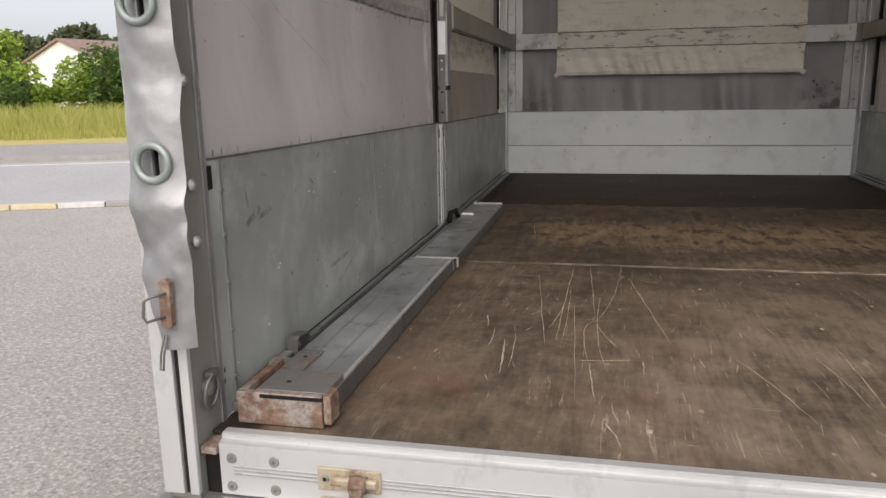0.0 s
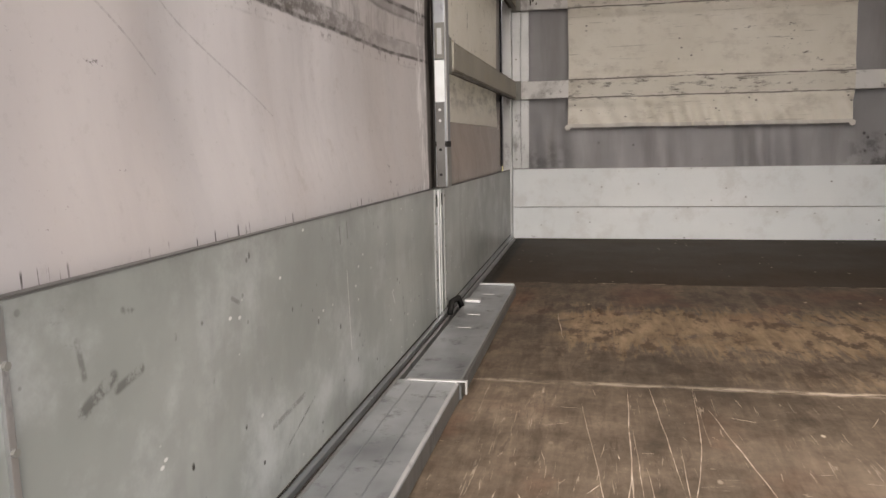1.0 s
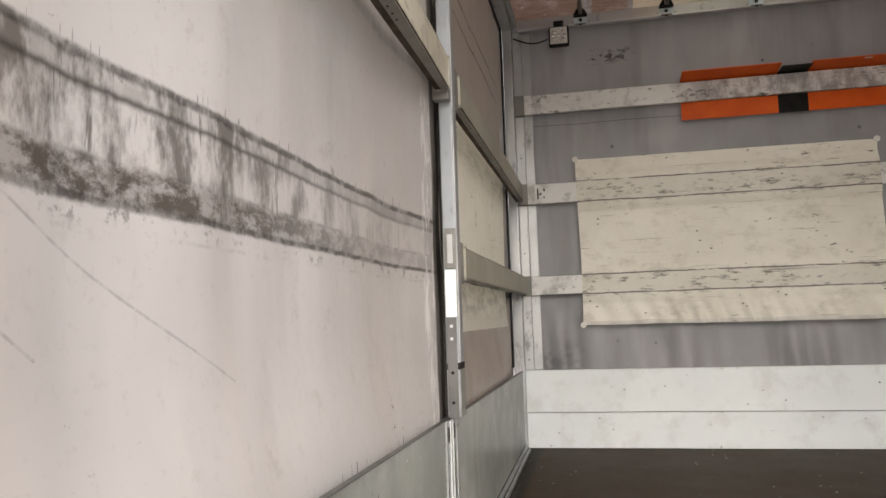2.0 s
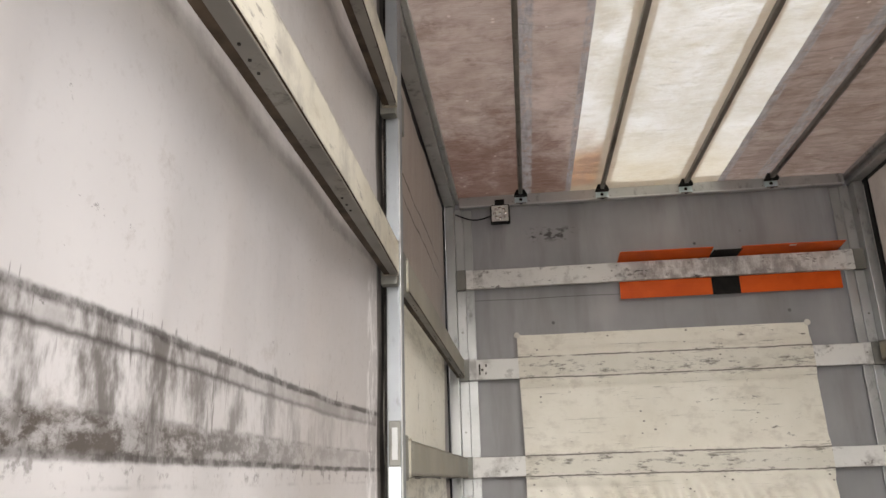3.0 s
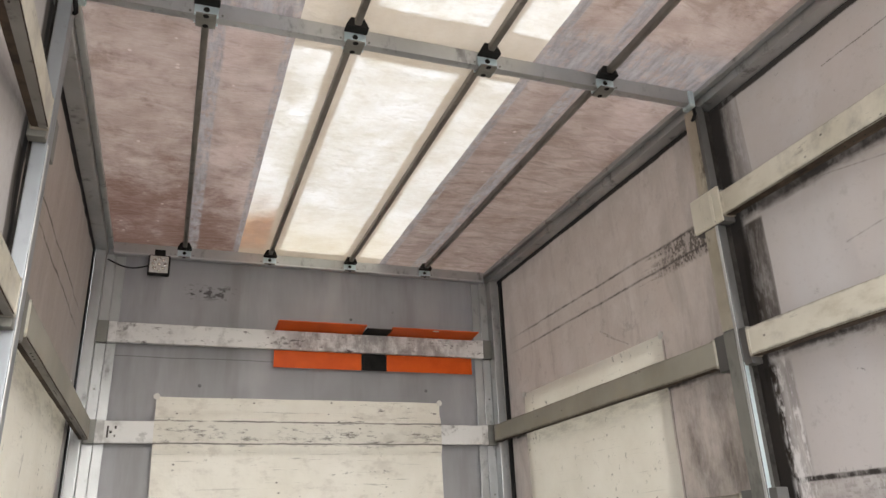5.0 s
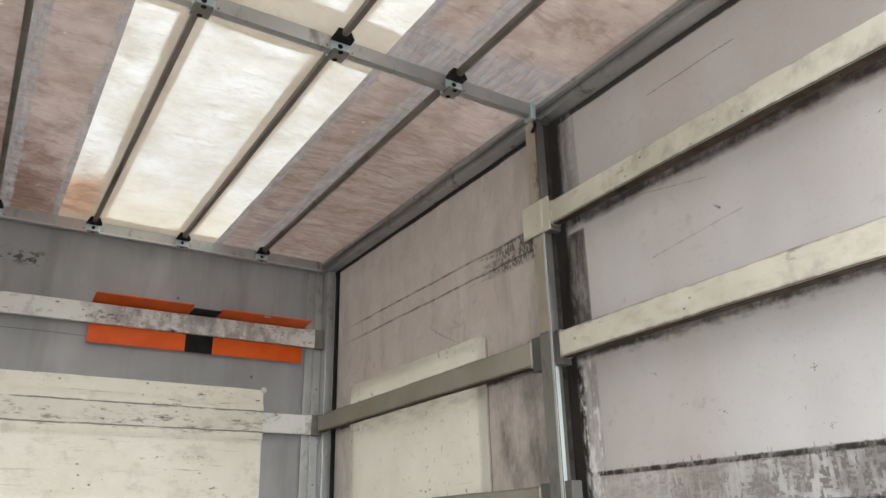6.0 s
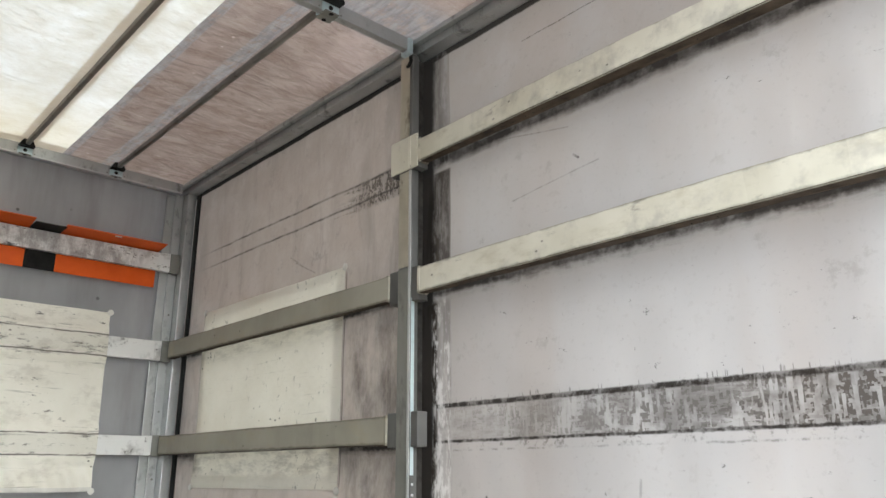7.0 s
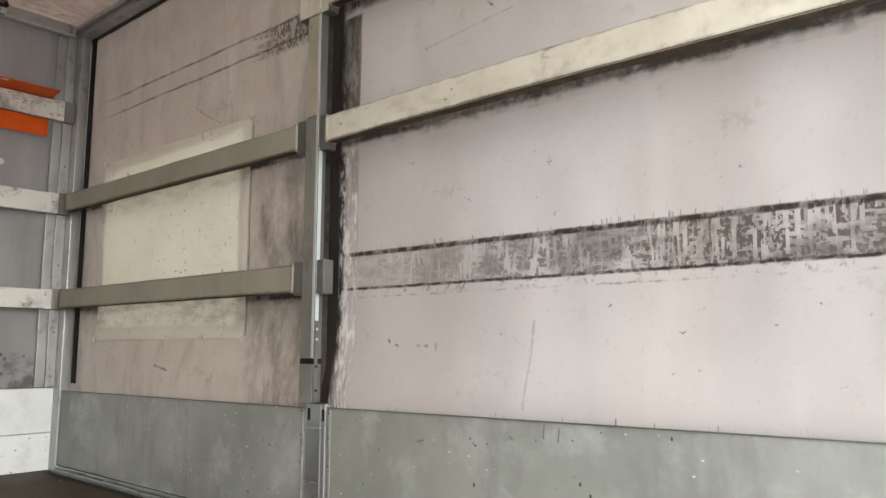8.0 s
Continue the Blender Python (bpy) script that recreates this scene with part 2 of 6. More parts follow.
def side_tarp(name, side, bay):
    """Grey PVC tarpaulin of one bay, with grime where the slats rub against it and shade painted in at slats, post and
    rail.
    """
    n = Nodes(name)
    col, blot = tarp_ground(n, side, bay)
    fine = n.noise(60, 4, 0.7)
    edge = n.math("ADD", n.z, n.mul(n.math("SUBTRACT", n.noise(50, 3, 0.7), 0.5), 0.016))
    crisp = n.math("ADD", n.z, n.mul(n.math("SUBTRACT", n.noise(40, 3, 0.7), 0.5), 0.007))
    rear_wards = n.step(n.y, 3.05, 1.9)
    l1, l2, l3 = LEVELS
    # smears under the slats, with their soft shadow painted in
    lo1, lo2 = (1.664, 1.212) if side < 0 else (1.634, 1.190)
    drip = n.math("ADD", n.mul(n.noise(1.0, 6, 0.70, (8, 8, 30)), 0.6), n.mul(n.noise(1.0, 5, 0.6, (14, 20, 5)), 0.4))
    under = n.mul(n.step(n.math("ADD", n.mul(n.step(n.z, lo2 - 0.07, lo2 - 0.002), 0.50), n.mul(drip, 0.6)), 0.54, 0.90), n.step(n.z, lo2 + 0.06, lo2 + 0.03))
    under = n.mul(under, n.math("ADD", 0.35, n.mul(n.step(drip, 0.44, 0.58), 0.45)))
    # contact shade below the slats, painted as near-black lines
    contact = n.math("ADD", 0.45, n.mul(n.step(blot, 0.36, 0.56), 0.5))
    hard = n.mul(n.band(edge, lo2 - 0.009, lo2 + 0.02, 0.008), contact)
    # the topmost black line imitates the gap shade under the roof rail
    hard = n.most(hard, n.mul(n.band(edge, l2[1] - 0.01, l2[1] + 0.008, 0.006), n.step(n.noise(12, 4), 0.44, 0.62), 0.7), n.mul(n.step(crisp, 2.016, 2.024), 0.97))
    flat = n.scaled((0, 1, 1))
    if bay == "rear":
        under = n.most(under, n.mul(n.step(n.math("ADD", n.mul(n.step(n.z, lo1 - 0.06, lo1 - 0.004), 0.50), n.mul(drip, 0.6)), 0.56, 0.92), n.step(n.z, lo1 + 0.06, lo1 + 0.03)))
        hard = n.most(hard, n.mul(n.band(edge, lo1 - 0.008, lo1 + 0.02, 0.007), contact), n.mul(n.band(edge, l1[1] - 0.01, l1[1] + 0.010, 0.007), n.step(n.noise(9, 5, 0.7), 0.50, 0.66), 0.6))
        band, lines = rubbed_band(n, side, blot, rear_wards, edge, crisp)
        strip, pale = post_strip(n, 0.050 if side < 0 else 0.128)
        # ticks along the board's top edge
        over = n.math("ADD", n.math("SUBTRACT", n.z, 0.425 if side < 0 else 0.413), n.mul(n.math("SUBTRACT", n.y, 1.475), 0.0149))
        tall = n.math("SUBTRACT", over, n.mul(n.noise(1.0, 2, 0.6, (50, 50, 0.5)), 0.022))
        ticks = n.mul(n.step(tall, 0.0, -0.006), n.step(n.noise(1.0, 2, 0.6, (150, 150, 3)), 0.62, 0.68), n.step(n.noise(5, 3), 0.36, 0.52), 0.8)
        ticks = n.most(ticks, n.mul(n.step(n.math("ADD", over, n.mul(n.noise(60, 3), 0.008)), -0.003, -0.012), 0.6))
        scuff = n.mul(n.step(n.noise(26, 4, 0.75, (1, 1, 1.6)), 0.655, 0.72), n.step(n.noise(2.3, 2), 0.46, 0.58), 0.6)
        soft = n.most(band, strip, n.mul(under, 0.30 if side < 0 else 0.88))
        # shade in the gap behind the post, painted almost black
        gap = n.mul(n.step(n.math("ADD", n.y, n.mul(n.math("SUBTRACT", drip, 0.5), 0.05)), POST - (0.020 if side < 0 else 0.070), POST - (0.005 if side < 0 else 0.040)), 0.95)
        hard = n.most(n.mul(hard, 0.35 if side < 0 else 0.95), lines, ticks, scuff, gap)
        if side < 0:
            marks = (((1.66, 0.80), (2.12, 0.575), 0.0022, 0.27), ((1.60, 0.75), (1.83, 0.615), 0.0022, 0.30))
        else:
            marks = (((2.69, 1.915), (2.38, 1.922), 0.003, 0.55), ((2.92, 1.643), (2.54, 1.575), 0.003, 0.30), ((2.388, 0.63), (2.402, 0.42), 0.005, 0.28),
                     ((2.876, 0.583), (2.872, 0.577), 0.005, 0.7), ((2.848, 0.570), (2.840, 0.567), 0.005, 0.7), ((2.765, 0.568), (2.757, 0.568), 0.006, 0.6), ((2.738, 0.567), (2.731, 0.567), 0.006, 0.6), ((2.70, 0.572), (2.697, 0.556), 0.005, 0.4), ((2.527, 1.487), (2.512, 1.474), 0.005, 0.7), ((2.75, 1.41), (2.45, 1.45), 0.003, 0.30))
    else:
        soft = n.mul(under, 0.6)
        low = n.mul(n.step(n.math("ADD", n.mul(n.step(n.z, l3[0] - 0.10, l3[0]), 0.45), n.mul(drip, 0.6)), 0.50, 0.90), n.step(n.z, l3[1], l3[0] + 0.02), 0.9)
        greyed = n.mul(n.band(n.y, POST + 0.03, POST + 0.42, 0.08), n.step(n.z, 1.40, 1.05), n.step(n.noise(1.0, 5, 0.7, (7, 11, 5)), 0.36, 0.78), 0.7)
        # empty first level
        smear = n.noise(1.0, 5, 0.65, (6, 8, 70))
        rub = n.mul(n.most(n.band(crisp, l1[0] - 0.004, l1[0] + 0.004, 0.004), n.band(crisp, l1[1] - 0.021, l1[1] - 0.013, 0.004)), n.step(n.y, 4.9, 4.5), n.math("ADD", 0.40, n.mul(n.step(n.noise(1.0, 5, 0.7, (10, 14, 10)), 0.38, 0.60), 0.40)))
        greasy = n.step(n.math("ADD", n.mul(n.step(n.y, 3.90, 3.25), 0.42), n.mul(smear, 0.65)), 0.46, 0.70)
        printed = n.most(n.step(n.blocks((3, 90, 34), 5.0), 0.62, 0.66), n.mul(n.step(n.blocks((3, 160, 110), 9.0), 0.62, 0.68), 0.8))
        soft = n.most(soft, low, greyed, n.mul(n.band(edge, l1[0] - 0.030, l1[1] - 0.014, 0.010), greasy, n.math("SUBTRACT", 1.0, n.mul(printed, 0.7)), 0.80))
        cut = 3.462 if side < 0 else 3.577
        # thin shadow line along the patch's rear edge, painted dark
        patch_edge_shade = n.mul(n.band(n.y, cut, cut + 0.006, 0.002), n.band(n.z, 0.60, 1.36, 0.01), 0.65)
        # includes painted contact shade below the lowest slat
        hard = n.most(hard, rub, patch_edge_shade, n.mul(n.band(edge, l3[0] - 0.012, l3[0] + 0.03, 0.006), contact))
        pale = 0.0
        marks = (((4.16, 0.487), (4.06, 0.470), 0.006, 0.6), ((3.95, 1.47), (3.80, 1.40), 0.004, 0.4), ((3.90, 1.45), (3.99, 1.50), 0.004, 0.35), ((3.55, 0.55), (3.53, 0.47), 0.004, 0.3)) if side > 0 else ()
    for (y0, z0), (y1, z1), width, strength in marks:
        hard = n.most(hard, n.mul(n.scratch((0, y0, z0), (0, y1, z1), width, flat), n.math("ADD", 0.4, n.mul(n.step(fine, 0.42, 0.56), 0.6)), strength))
    dirt = n.most(soft, hard)
    col = n.mix(n.mul(n.step(fine, 0.56, 0.70), 0.14), col, (0.2, 0.17, 0.155))
    col = n.mix(soft, col, n.mix(blot, (0.025, 0.020, 0.016), (0.080, 0.062, 0.048)))
    col = n.mix(hard, col, n.mix(blot, (0.006, 0.005, 0.0045), (0.034, 0.025, 0.019)))
    col = n.mix(pale, col, (0.75, 0.73, 0.72))
    nrm = n.bump(n.noise(5, 3, 0.5, (1, 1, 0.4)), 0.30, 0.03)
    nrm = n.bump(n.noise(1.0, 3, 0.6, (30, 30, 6)), 0.12, 0.006, nrm)
    clear = n.math("SUBTRACT", 1.0, dirt, clamp=True)
    # the right front bay passes more daylight, which brightens it
    return n.surface(col, n.math("ADD", 0.30, n.mul(n.most(n.mul(fine, 0.6), dirt), 0.35)), 0.0, nrm, n.math("ADD", 0.06, n.mul(clear, 0.28)), n.mix(clear, (0.03, 0.03, 0.03), (0.62, 0.56, 0.52)), 0.05 if bay == "rear" else 0.03 if side < 0 else 0.044)


def front_tarp():
    n = Nodes("front_tarpaulin")
    col = n.ramp(n.noise(2.2, 4), (0.25, (0.235, 0.235, 0.245)), (0.75, (0.36, 0.355, 0.365)))
    col = n.mix(n.mul(n.step(n.noise(1.0, 4, 0.6, (9, 10, 1.2)), 0.46, 0.74), 0.4), col, (0.15, 0.135, 0.13))
    col = n.mix(n.mul(n.step(n.noise(1.0, 4, 0.6, (5, 10, 1.0)), 0.52, 0.75), 0.4), col, (0.42, 0.415, 0.43))
    black = n.mul(n.band(n.x, 0.37, 0.62, 0.03), n.band(n.z, 1.86, 1.92, 0.02), n.step(n.noise(1.0, 4, 0.7, (30, 10, 60)), 0.5, 0.6), 0.9)
    low = n.mul(n.step(n.z, 0.58, 0.42), n.step(n.noise(9, 5, 0.7), 0.42, 0.6), n.most(n.step(n.x, 1.55, 1.75), n.mul(n.step(n.x, 0.35, 0.2), 0.5)), 0.7)
    marks = n.mul(specks(n, 14, 0.15), n.step(n.noise(3, 2), 0.55, 0.62), 0.8)
    seam = n.mul(n.band(n.math("ADD", n.z, n.mul(n.noise(3, 2), 0.01)), 1.567, 1.570, 0.002), n.step(n.x, 0.85, 0.75), 0.7)
    col = n.mix(n.most(black, low, marks, seam), col, (0.03, 0.027, 0.026))
    nrm = n.bump(n.noise(9, 3, 0.5, (1.5, 1, 0.4)), 0.15, 0.02)
    return n.surface(col, 0.45, 0.0, nrm, 0.45, (0.30, 0.28, 0.28), 0.03)


def roof_sheet(name, light):
    """Roof tarpaulin; light: the clear daylight strip along its middle."""
    n = Nodes(name)
    ripple = n.noise(1.0, 4, 0.6, (6, 17, 1), 1.2)
    stain = n.noise(4.5, 6, 0.65)
    near = None
    for i, x in enumerate(RAILS):
        lo, hi = (-0.034, 0.042) if light else ((0.010, 0.056), (-0.036, 0.040), (-0.036, 0.040), (-0.062, -0.008))[i]
        b = n.band(n.math("ADD", n.x, n.mul(n.math("SUBTRACT", n.noise(14, 3), 0.5), 0.008 if light else 0.012)), x + lo, x + hi, 0.005)
        near = b if near is None else n.most(near, b)
    wrinkle = n.noise(1.0, 4, 0.62, (13, 30, 1) if light else (9, 46, 1), 1.6)
    crazing = n.noise(34, 6, 0.75)
    across = n.most(n.band(n.y, POST - 0.13, POST + 0.11, 0.006), n.step(n.y, 4.90, 4.92))
    if light:
        col = n.ramp(stain, (0.3, (0.70, 0.66, 0.58)), (0.6, (0.80, 0.79, 0.75)))
        speck = n.noise(12, 6, 0.82)
        rusty = n.mul(n.step(n.x, 0.80, 0.70), n.step(n.math("ADD", n.mul(n.step(n.y, 3.7, 5.0), 0.50), n.math("ADD", n.mul(n.noise(7, 4, 0.7), 0.35), n.mul(speck, 0.60))), 0.66, 0.90))
        lit = n.ramp(n.math("ADD", n.mul(stain, 0.45), n.math("ADD", n.mul(ripple, 0.25), n.mul(n.noise(26, 5, 0.7), 0.30))), (0.37, (0.42, 0.375, 0.28)), (0.46, (0.66, 0.645, 0.585)), (0.57, (0.90, 0.91, 0.91)))
        lit = n.mix(n.mul(n.step(n.math("ADD", n.mul(wrinkle, 0.6), n.mul(crazing, 0.4)), 0.48, 0.62), 0.75), lit, (0.42, 0.375, 0.30))
        lit = n.mix(n.mul(n.step(crazing, 0.56, 0.66), n.step(n.noise(3.4, 3), 0.42, 0.58), 0.75), lit, (0.38, 0.31, 0.21))
        lit = n.mix(n.mul(n.step(n.y, 4.2, 4.9), 0.45), lit, (0.85, 0.72, 0.45))
        lit = n.mix(n.mul(rusty, 0.95), lit, n.ramp(speck, (0.44, (0.52, 0.26, 0.11)), (0.55, (0.16, 0.042, 0.018))))
        lit = n.mix(n.mul(n.most(near, across), 0.95), lit, n.ramp(n.noise(1.0, 5, 0.7, (24, 6, 1)), (0.3, (0.21, 0.155, 0.105)), (0.7, (0.39, 0.32, 0.24))))
        amount = 0.16
    else:
        col = n.ramp(stain, (0.32, (0.30, 0.235, 0.205)), (0.5, (0.405, 0.338, 0.31)), (0.66, (0.48, 0.42, 0.39)))
        col = n.mix(n.mul(n.step(ripple, 0.44, 0.66), 0.18), col, (0.24, 0.175, 0.155))
        col = n.mix(n.mul(n.step(n.noise(1.0, 6, 0.70, (7, 9, 1), 0.4), 0.52, 0.66), 0.55), col, (0.20, 0.138, 0.11))
        col = n.mix(n.mul(n.step(n.noise(2.4, 4, 0.6, vec=n.scaled((1.1, 0.8, 1))), 0.48, 0.64), 0.5), col, (0.55, 0.455, 0.43))
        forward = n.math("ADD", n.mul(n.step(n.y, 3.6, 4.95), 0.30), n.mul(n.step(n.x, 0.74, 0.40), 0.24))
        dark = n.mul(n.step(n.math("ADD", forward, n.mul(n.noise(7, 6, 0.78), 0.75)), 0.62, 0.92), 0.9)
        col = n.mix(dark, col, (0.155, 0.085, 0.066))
        # right panels darkened in the colour to stand for dimmer light
        col = n.mix(n.mul(n.step(n.x, 1.30, 1.34), n.step(n.y, 3.2, 3.6), n.math("ADD", 0.30, n.mul(n.step(ripple, 0.40, 0.62), 0.30))), col, (0.16, 0.115, 0.095))
        col = n.mix(n.mul(n.step(n.math("ADD", n.mul(wrinkle, 0.72), n.mul(crazing, 0.28)), 0.50, 0.66), 0.24), col, (0.20, 0.135, 0.11))
        col = n.mix(n.mul(n.step(crazing, 0.62, 0.72), n.step(n.noise(5, 3), 0.46, 0.60), 0.6), col, (0.10, 0.055, 0.04))
        col = n.mix(n.mul(specks(n, 15, 0.12), n.step(n.noise(3, 2), 0.50, 0.60), 0.6), col, (0.66, 0.58, 0.55))
        col = n.mix(n.mul(n.most(near, n.most(n.band(n.y, POST - 0.20, POST + 0.06, 0.05), n.band(n.x, LIGHT_STRIP[0] - 0.03, LIGHT_STRIP[1] + 0.03, 0.004))), n.step(n.noise(1.0, 6, 0.74, (30, 16, 1)), 0.34, 0.54), 0.85), col, n.ramp(n.noise(1.0, 5, 0.7, (40, 7, 1)), (0.34, (0.20, 0.198, 0.207)), (0.62, (0.37, 0.37, 0.395))))
        lit = n.mix(1.0, col, (1.10, 1.04, 1.0), "MULTIPLY")
        amount = 0.10
    nrm = n.bump(ripple, 0.5 if light else 0.9, 0.018)
    nrm = n.bump(wrinkle, 0.6 if light else 0.35, 0.006, nrm)
    nrm = n.bump(crazing, 0.25 if light else 0.10, 0.004, nrm)
    return n.surface(col, 0.5, 0.0, nrm, 0.35, lit, amount)


def board_grey():
    """Grey-green coated side board, scuffed."""
    n = Nodes("grey_board")
    col = n.ramp(n.noise(1.8, 4), (0.30, (0.195, 0.211, 0.198)), (0.70, (0.365, 0.388, 0.366)))
    col = n.mix(n.mul(n.step(n.noise(1.0, 6, 0.7, (8, 5, 8)), 0.46, 0.74), 0.5), col, (0.22, 0.23, 0.22))
    col = n.mix(n.mul(n.step(n.noise(5, 6, 0.65), 0.48, 0.70), 0.45), col, (0.53, 0.56, 0.56))
    rub = n.mul(n.step(n.noise(1.0, 4, 0.6, (9, 9, 2.6)), 0.48, 0.70), n.step(n.noise(1.7, 2), 0.38, 0.6), 0.55)
    col = n.mix(rub, col, (0.17, 0.175, 0.17))
    bruise = n.mul(n.step(n.noise(9, 6, 0.75, (1, 1, 1.8)), 0.65, 0.75), n.step(n.noise(2.1, 2), 0.42, 0.58), 0.6)
    nick = n.most(n.mul(specks(n, 26, 0.11), n.step(n.noise(5, 2), 0.56, 0.64)), n.mul(specks(n, 38, 0.15, (1, 1, 0.6)), n.step(n.noise(11, 3), 0.55, 0.62)))
    chip = n.mul(specks(n, 21, 0.11, (1, 1, 1.6)), n.step(n.noise(4, 2, vec=n.scaled((1.3, 0.9, 1.1))), 0.44, 0.54))
    col = n.mix(n.most(bruise, nick), col, (0.035, 0.033, 0.03))
    flat = n.scaled((0, 1, 1))
    own_side = n.step(n.x, 1.0, 0.9)
    chip = n.most(chip, n.mul(own_side, n.scratch((0, 2.322, 0.30), (0, 2.332, 0.15), 0.0022, flat), 0.7), n.mul(own_side, n.scratch((0, 2.62, 0.20), (0, 2.64, 0.17), 0.003, flat), 0.7))
    bruise = n.most(bruise, n.mul(n.scratch((0, 2.02, 0.085), (0, 2.14, 0.125), 0.003, flat), n.step(n.noise(30, 4, 0.7), 0.4, 0.6), 0.6), n.mul(n.scratch((0, 2.29, 0.385), (0, 2.293, 0.355), 0.003, flat), 0.6), n.mul(n.scratch((0, 2.33, 0.388), (0, 2.333, 0.36), 0.003, flat), 0.6))
    grit = n.step(n.noise(45, 5, 0.75), 0.40, 0.56)
    for a, b, w, k in (((0, 1.60, 0.300), (0, 1.645, 0.318), 0.010, 0.85), ((0, 1.65, 0.305), (0, 1.69, 0.313), 0.007, 0.8), ((0, 1.600, 0.365), (0, 1.606, 0.330), 0.005, 0.6),
                       ((0, 1.668, 0.378), (0, 1.684, 0.373), 0.005, 0.7), ((0, 1.985, 0.135), (0, 2.10, 0.143), 0.006, 0.6), ((0, 1.885, 0.343), (0, 1.902, 0.334), 0.004, 0.6)):
        bruise = n.most(bruise, n.mul(n.scratch(a, b, w, flat), grit, own_side, k, 0.75))
    col = n.mix(bruise, col, (0.045, 0.043, 0.04))
    col = n.mix(n.mul(chip, 0.8), col, (0.72, 0.72, 0.70))
    col = n.mix(n.mul(n.step(n.z, 0.355, 0.41), n.step(n.noise(11, 5, 0.7), 0.40, 0.68), 0.45), col, (0.14, 0.14, 0.135))
    nrm = n.bump(n.noise(4.5, 4), 0.22, 0.02)
    nrm = n.bump(n.most(bruise, nick), 0.4, 0.001, nrm)
    return n.surface(col, n.math("ADD", 0.26, n.mul(n.noise(6, 3), 0.25)), 0.0, nrm, 0.5)


def white_paint(name, a, b, dark=0.6, local=True, wear=0.64, stretch=(4, 9, 30), edges=None, haze=0.25, soiled=False):
    n = Nodes(name, local)
    col = n.ramp(n.noise(3.0, 4), (0.25, a), (0.75, b))
    smear = n.mul(n.step(n.noise(1.0, 6, 0.75, stretch), wear - 0.04, wear + 0.06), n.step(n.noise(5, 3), 0.40, 0.60), dark)
    nick = n.mul(specks(n, 22, 0.14, (1, 1, 1.5)), n.step(n.noise(4, 2), 0.52, 0.6), 0.9)
    col = n.mix(n.most(smear, nick), col, (0.07, 0.06, 0.055))
    col = n.mix(n.mul(n.step(n.noise(8, 5, 0.65), 0.48, 0.7), haze), col, (0.42, 0.40, 0.37) if haze < 0.4 else (0.20, 0.185, 0.18))
    if soiled:
        place = n.t.nodes.new("ShaderNodeNewGeometry").outputs["Position"]
        at = n.t.nodes.new("ShaderNodeSeparateXYZ")
        n.link(place, at.inputs[0])
        where = n.mul(n.band(at.outputs[0], 0.85, 1.72, 0.12), n.step(at.outputs[2], 1.45, 1.55))
        col = n.mix(n.mul(where, n.step(n.noise(1.0, 6, 0.72, (16, 16, 9), vec=place), 0.36, 0.60), 0.75), col, (0.21, 0.175, 0.175))
        col = n.mix(n.mul(n.step(at.outputs[2], 1.45, 1.55), n.step(n.noise(1.0, 6, 0.75, (11, 11, 44), vec=place), 0.60, 0.66), 0.9), col, (0.035, 0.028, 0.024))
    if edges:
        again = n.step(n.noise(1.0, 1, 0.4, (0.2, 5.5, 0.2)), 0.52, 0.525)
        col = n.mix(n.mul(again, 0.14), col, b)
        col = n.mix(n.mul(n.step(n.noise(1.0, 6, 0.72, (12, 5, 12)), 0.50, 0.70), 0.40), col, (0.36, 0.31, 0.21))
        own = n.t.nodes.new("ShaderNodeSeparateXYZ")
        n.link(n.own, own.inputs[0])
        h = n.math("ADD", own.outputs[2], n.mul(n.math("SUBTRACT", n.noise(25, 4, 0.7), 0.5), 0.016))
        # dark slat edges: dirt, and the shadow at the slat's foot painted in
        col = n.mix(n.mul(n.most(n.step(h, 0.010, 0.001), n.step(h, edges - 0.008, edges)), 0.6), col, (0.10, 0.085, 0.065))
    nrm = n.bump(n.noise(1.0, 3, 0.5, (3, 3, 40)), 0.08, 0.004)
    nrm = n.bump(n.most(smear, nick), 0.3, 0.001, nrm)
    return n.surface(col, n.math("ADD", 0.35, n.mul(n.noise(12, 3), 0.3)), 0.0, nrm, 0.5)


def metal(name, a, b, rough=0.42, metallic=0.75, dirt=0.4, dirt_col=(0.06, 0.055, 0.05), brush=(60, 60, 2)):
    n = Nodes(name, True)
    col = n.ramp(n.noise(4, 4), (0.25, a), (0.75, b))
    soil = n.mul(n.step(n.noise(14, 5, 0.7, (1, 1, 0.5)), 0.54, 0.72), dirt)
    col = n.mix(soil, col, dirt_col)
    grain = n.noise(1.0, 2, 0.5, brush)
    nrm = n.bump(grain, 0.08, 0.002)
    return n.surface(col, n.math("ADD", rough - 0.08, n.mul(n.math("ADD", grain, soil), 0.22)), n.math("SUBTRACT", metallic, n.mul(soil, 0.7), clamp=True), nrm, 0.5)


def rusty(name="rusted_steel", base=(0.30, 0.29, 0.28), amount=0.5):
    n = Nodes(name, True)
    r = n.step(n.noise(16, 6, 0.7), amount - 0.08, amount + 0.1)
    rust = n.ramp(n.noise(45, 5, 0.7), (0.3, (0.085, 0.048, 0.034)), (0.55, (0.175, 0.105, 0.075)), (0.75, (0.29, 0.215, 0.175)))
    col = n.mix(r, rust, base)
    nrm = n.bump(n.noise(90, 5, 0.7), 0.5, 0.002)
    return n.surface(col, n.mix(r, (0.8, 0.8, 0.8), (0.45, 0.45, 0.45)), n.mul(r, 0.5), nrm, 0.4)


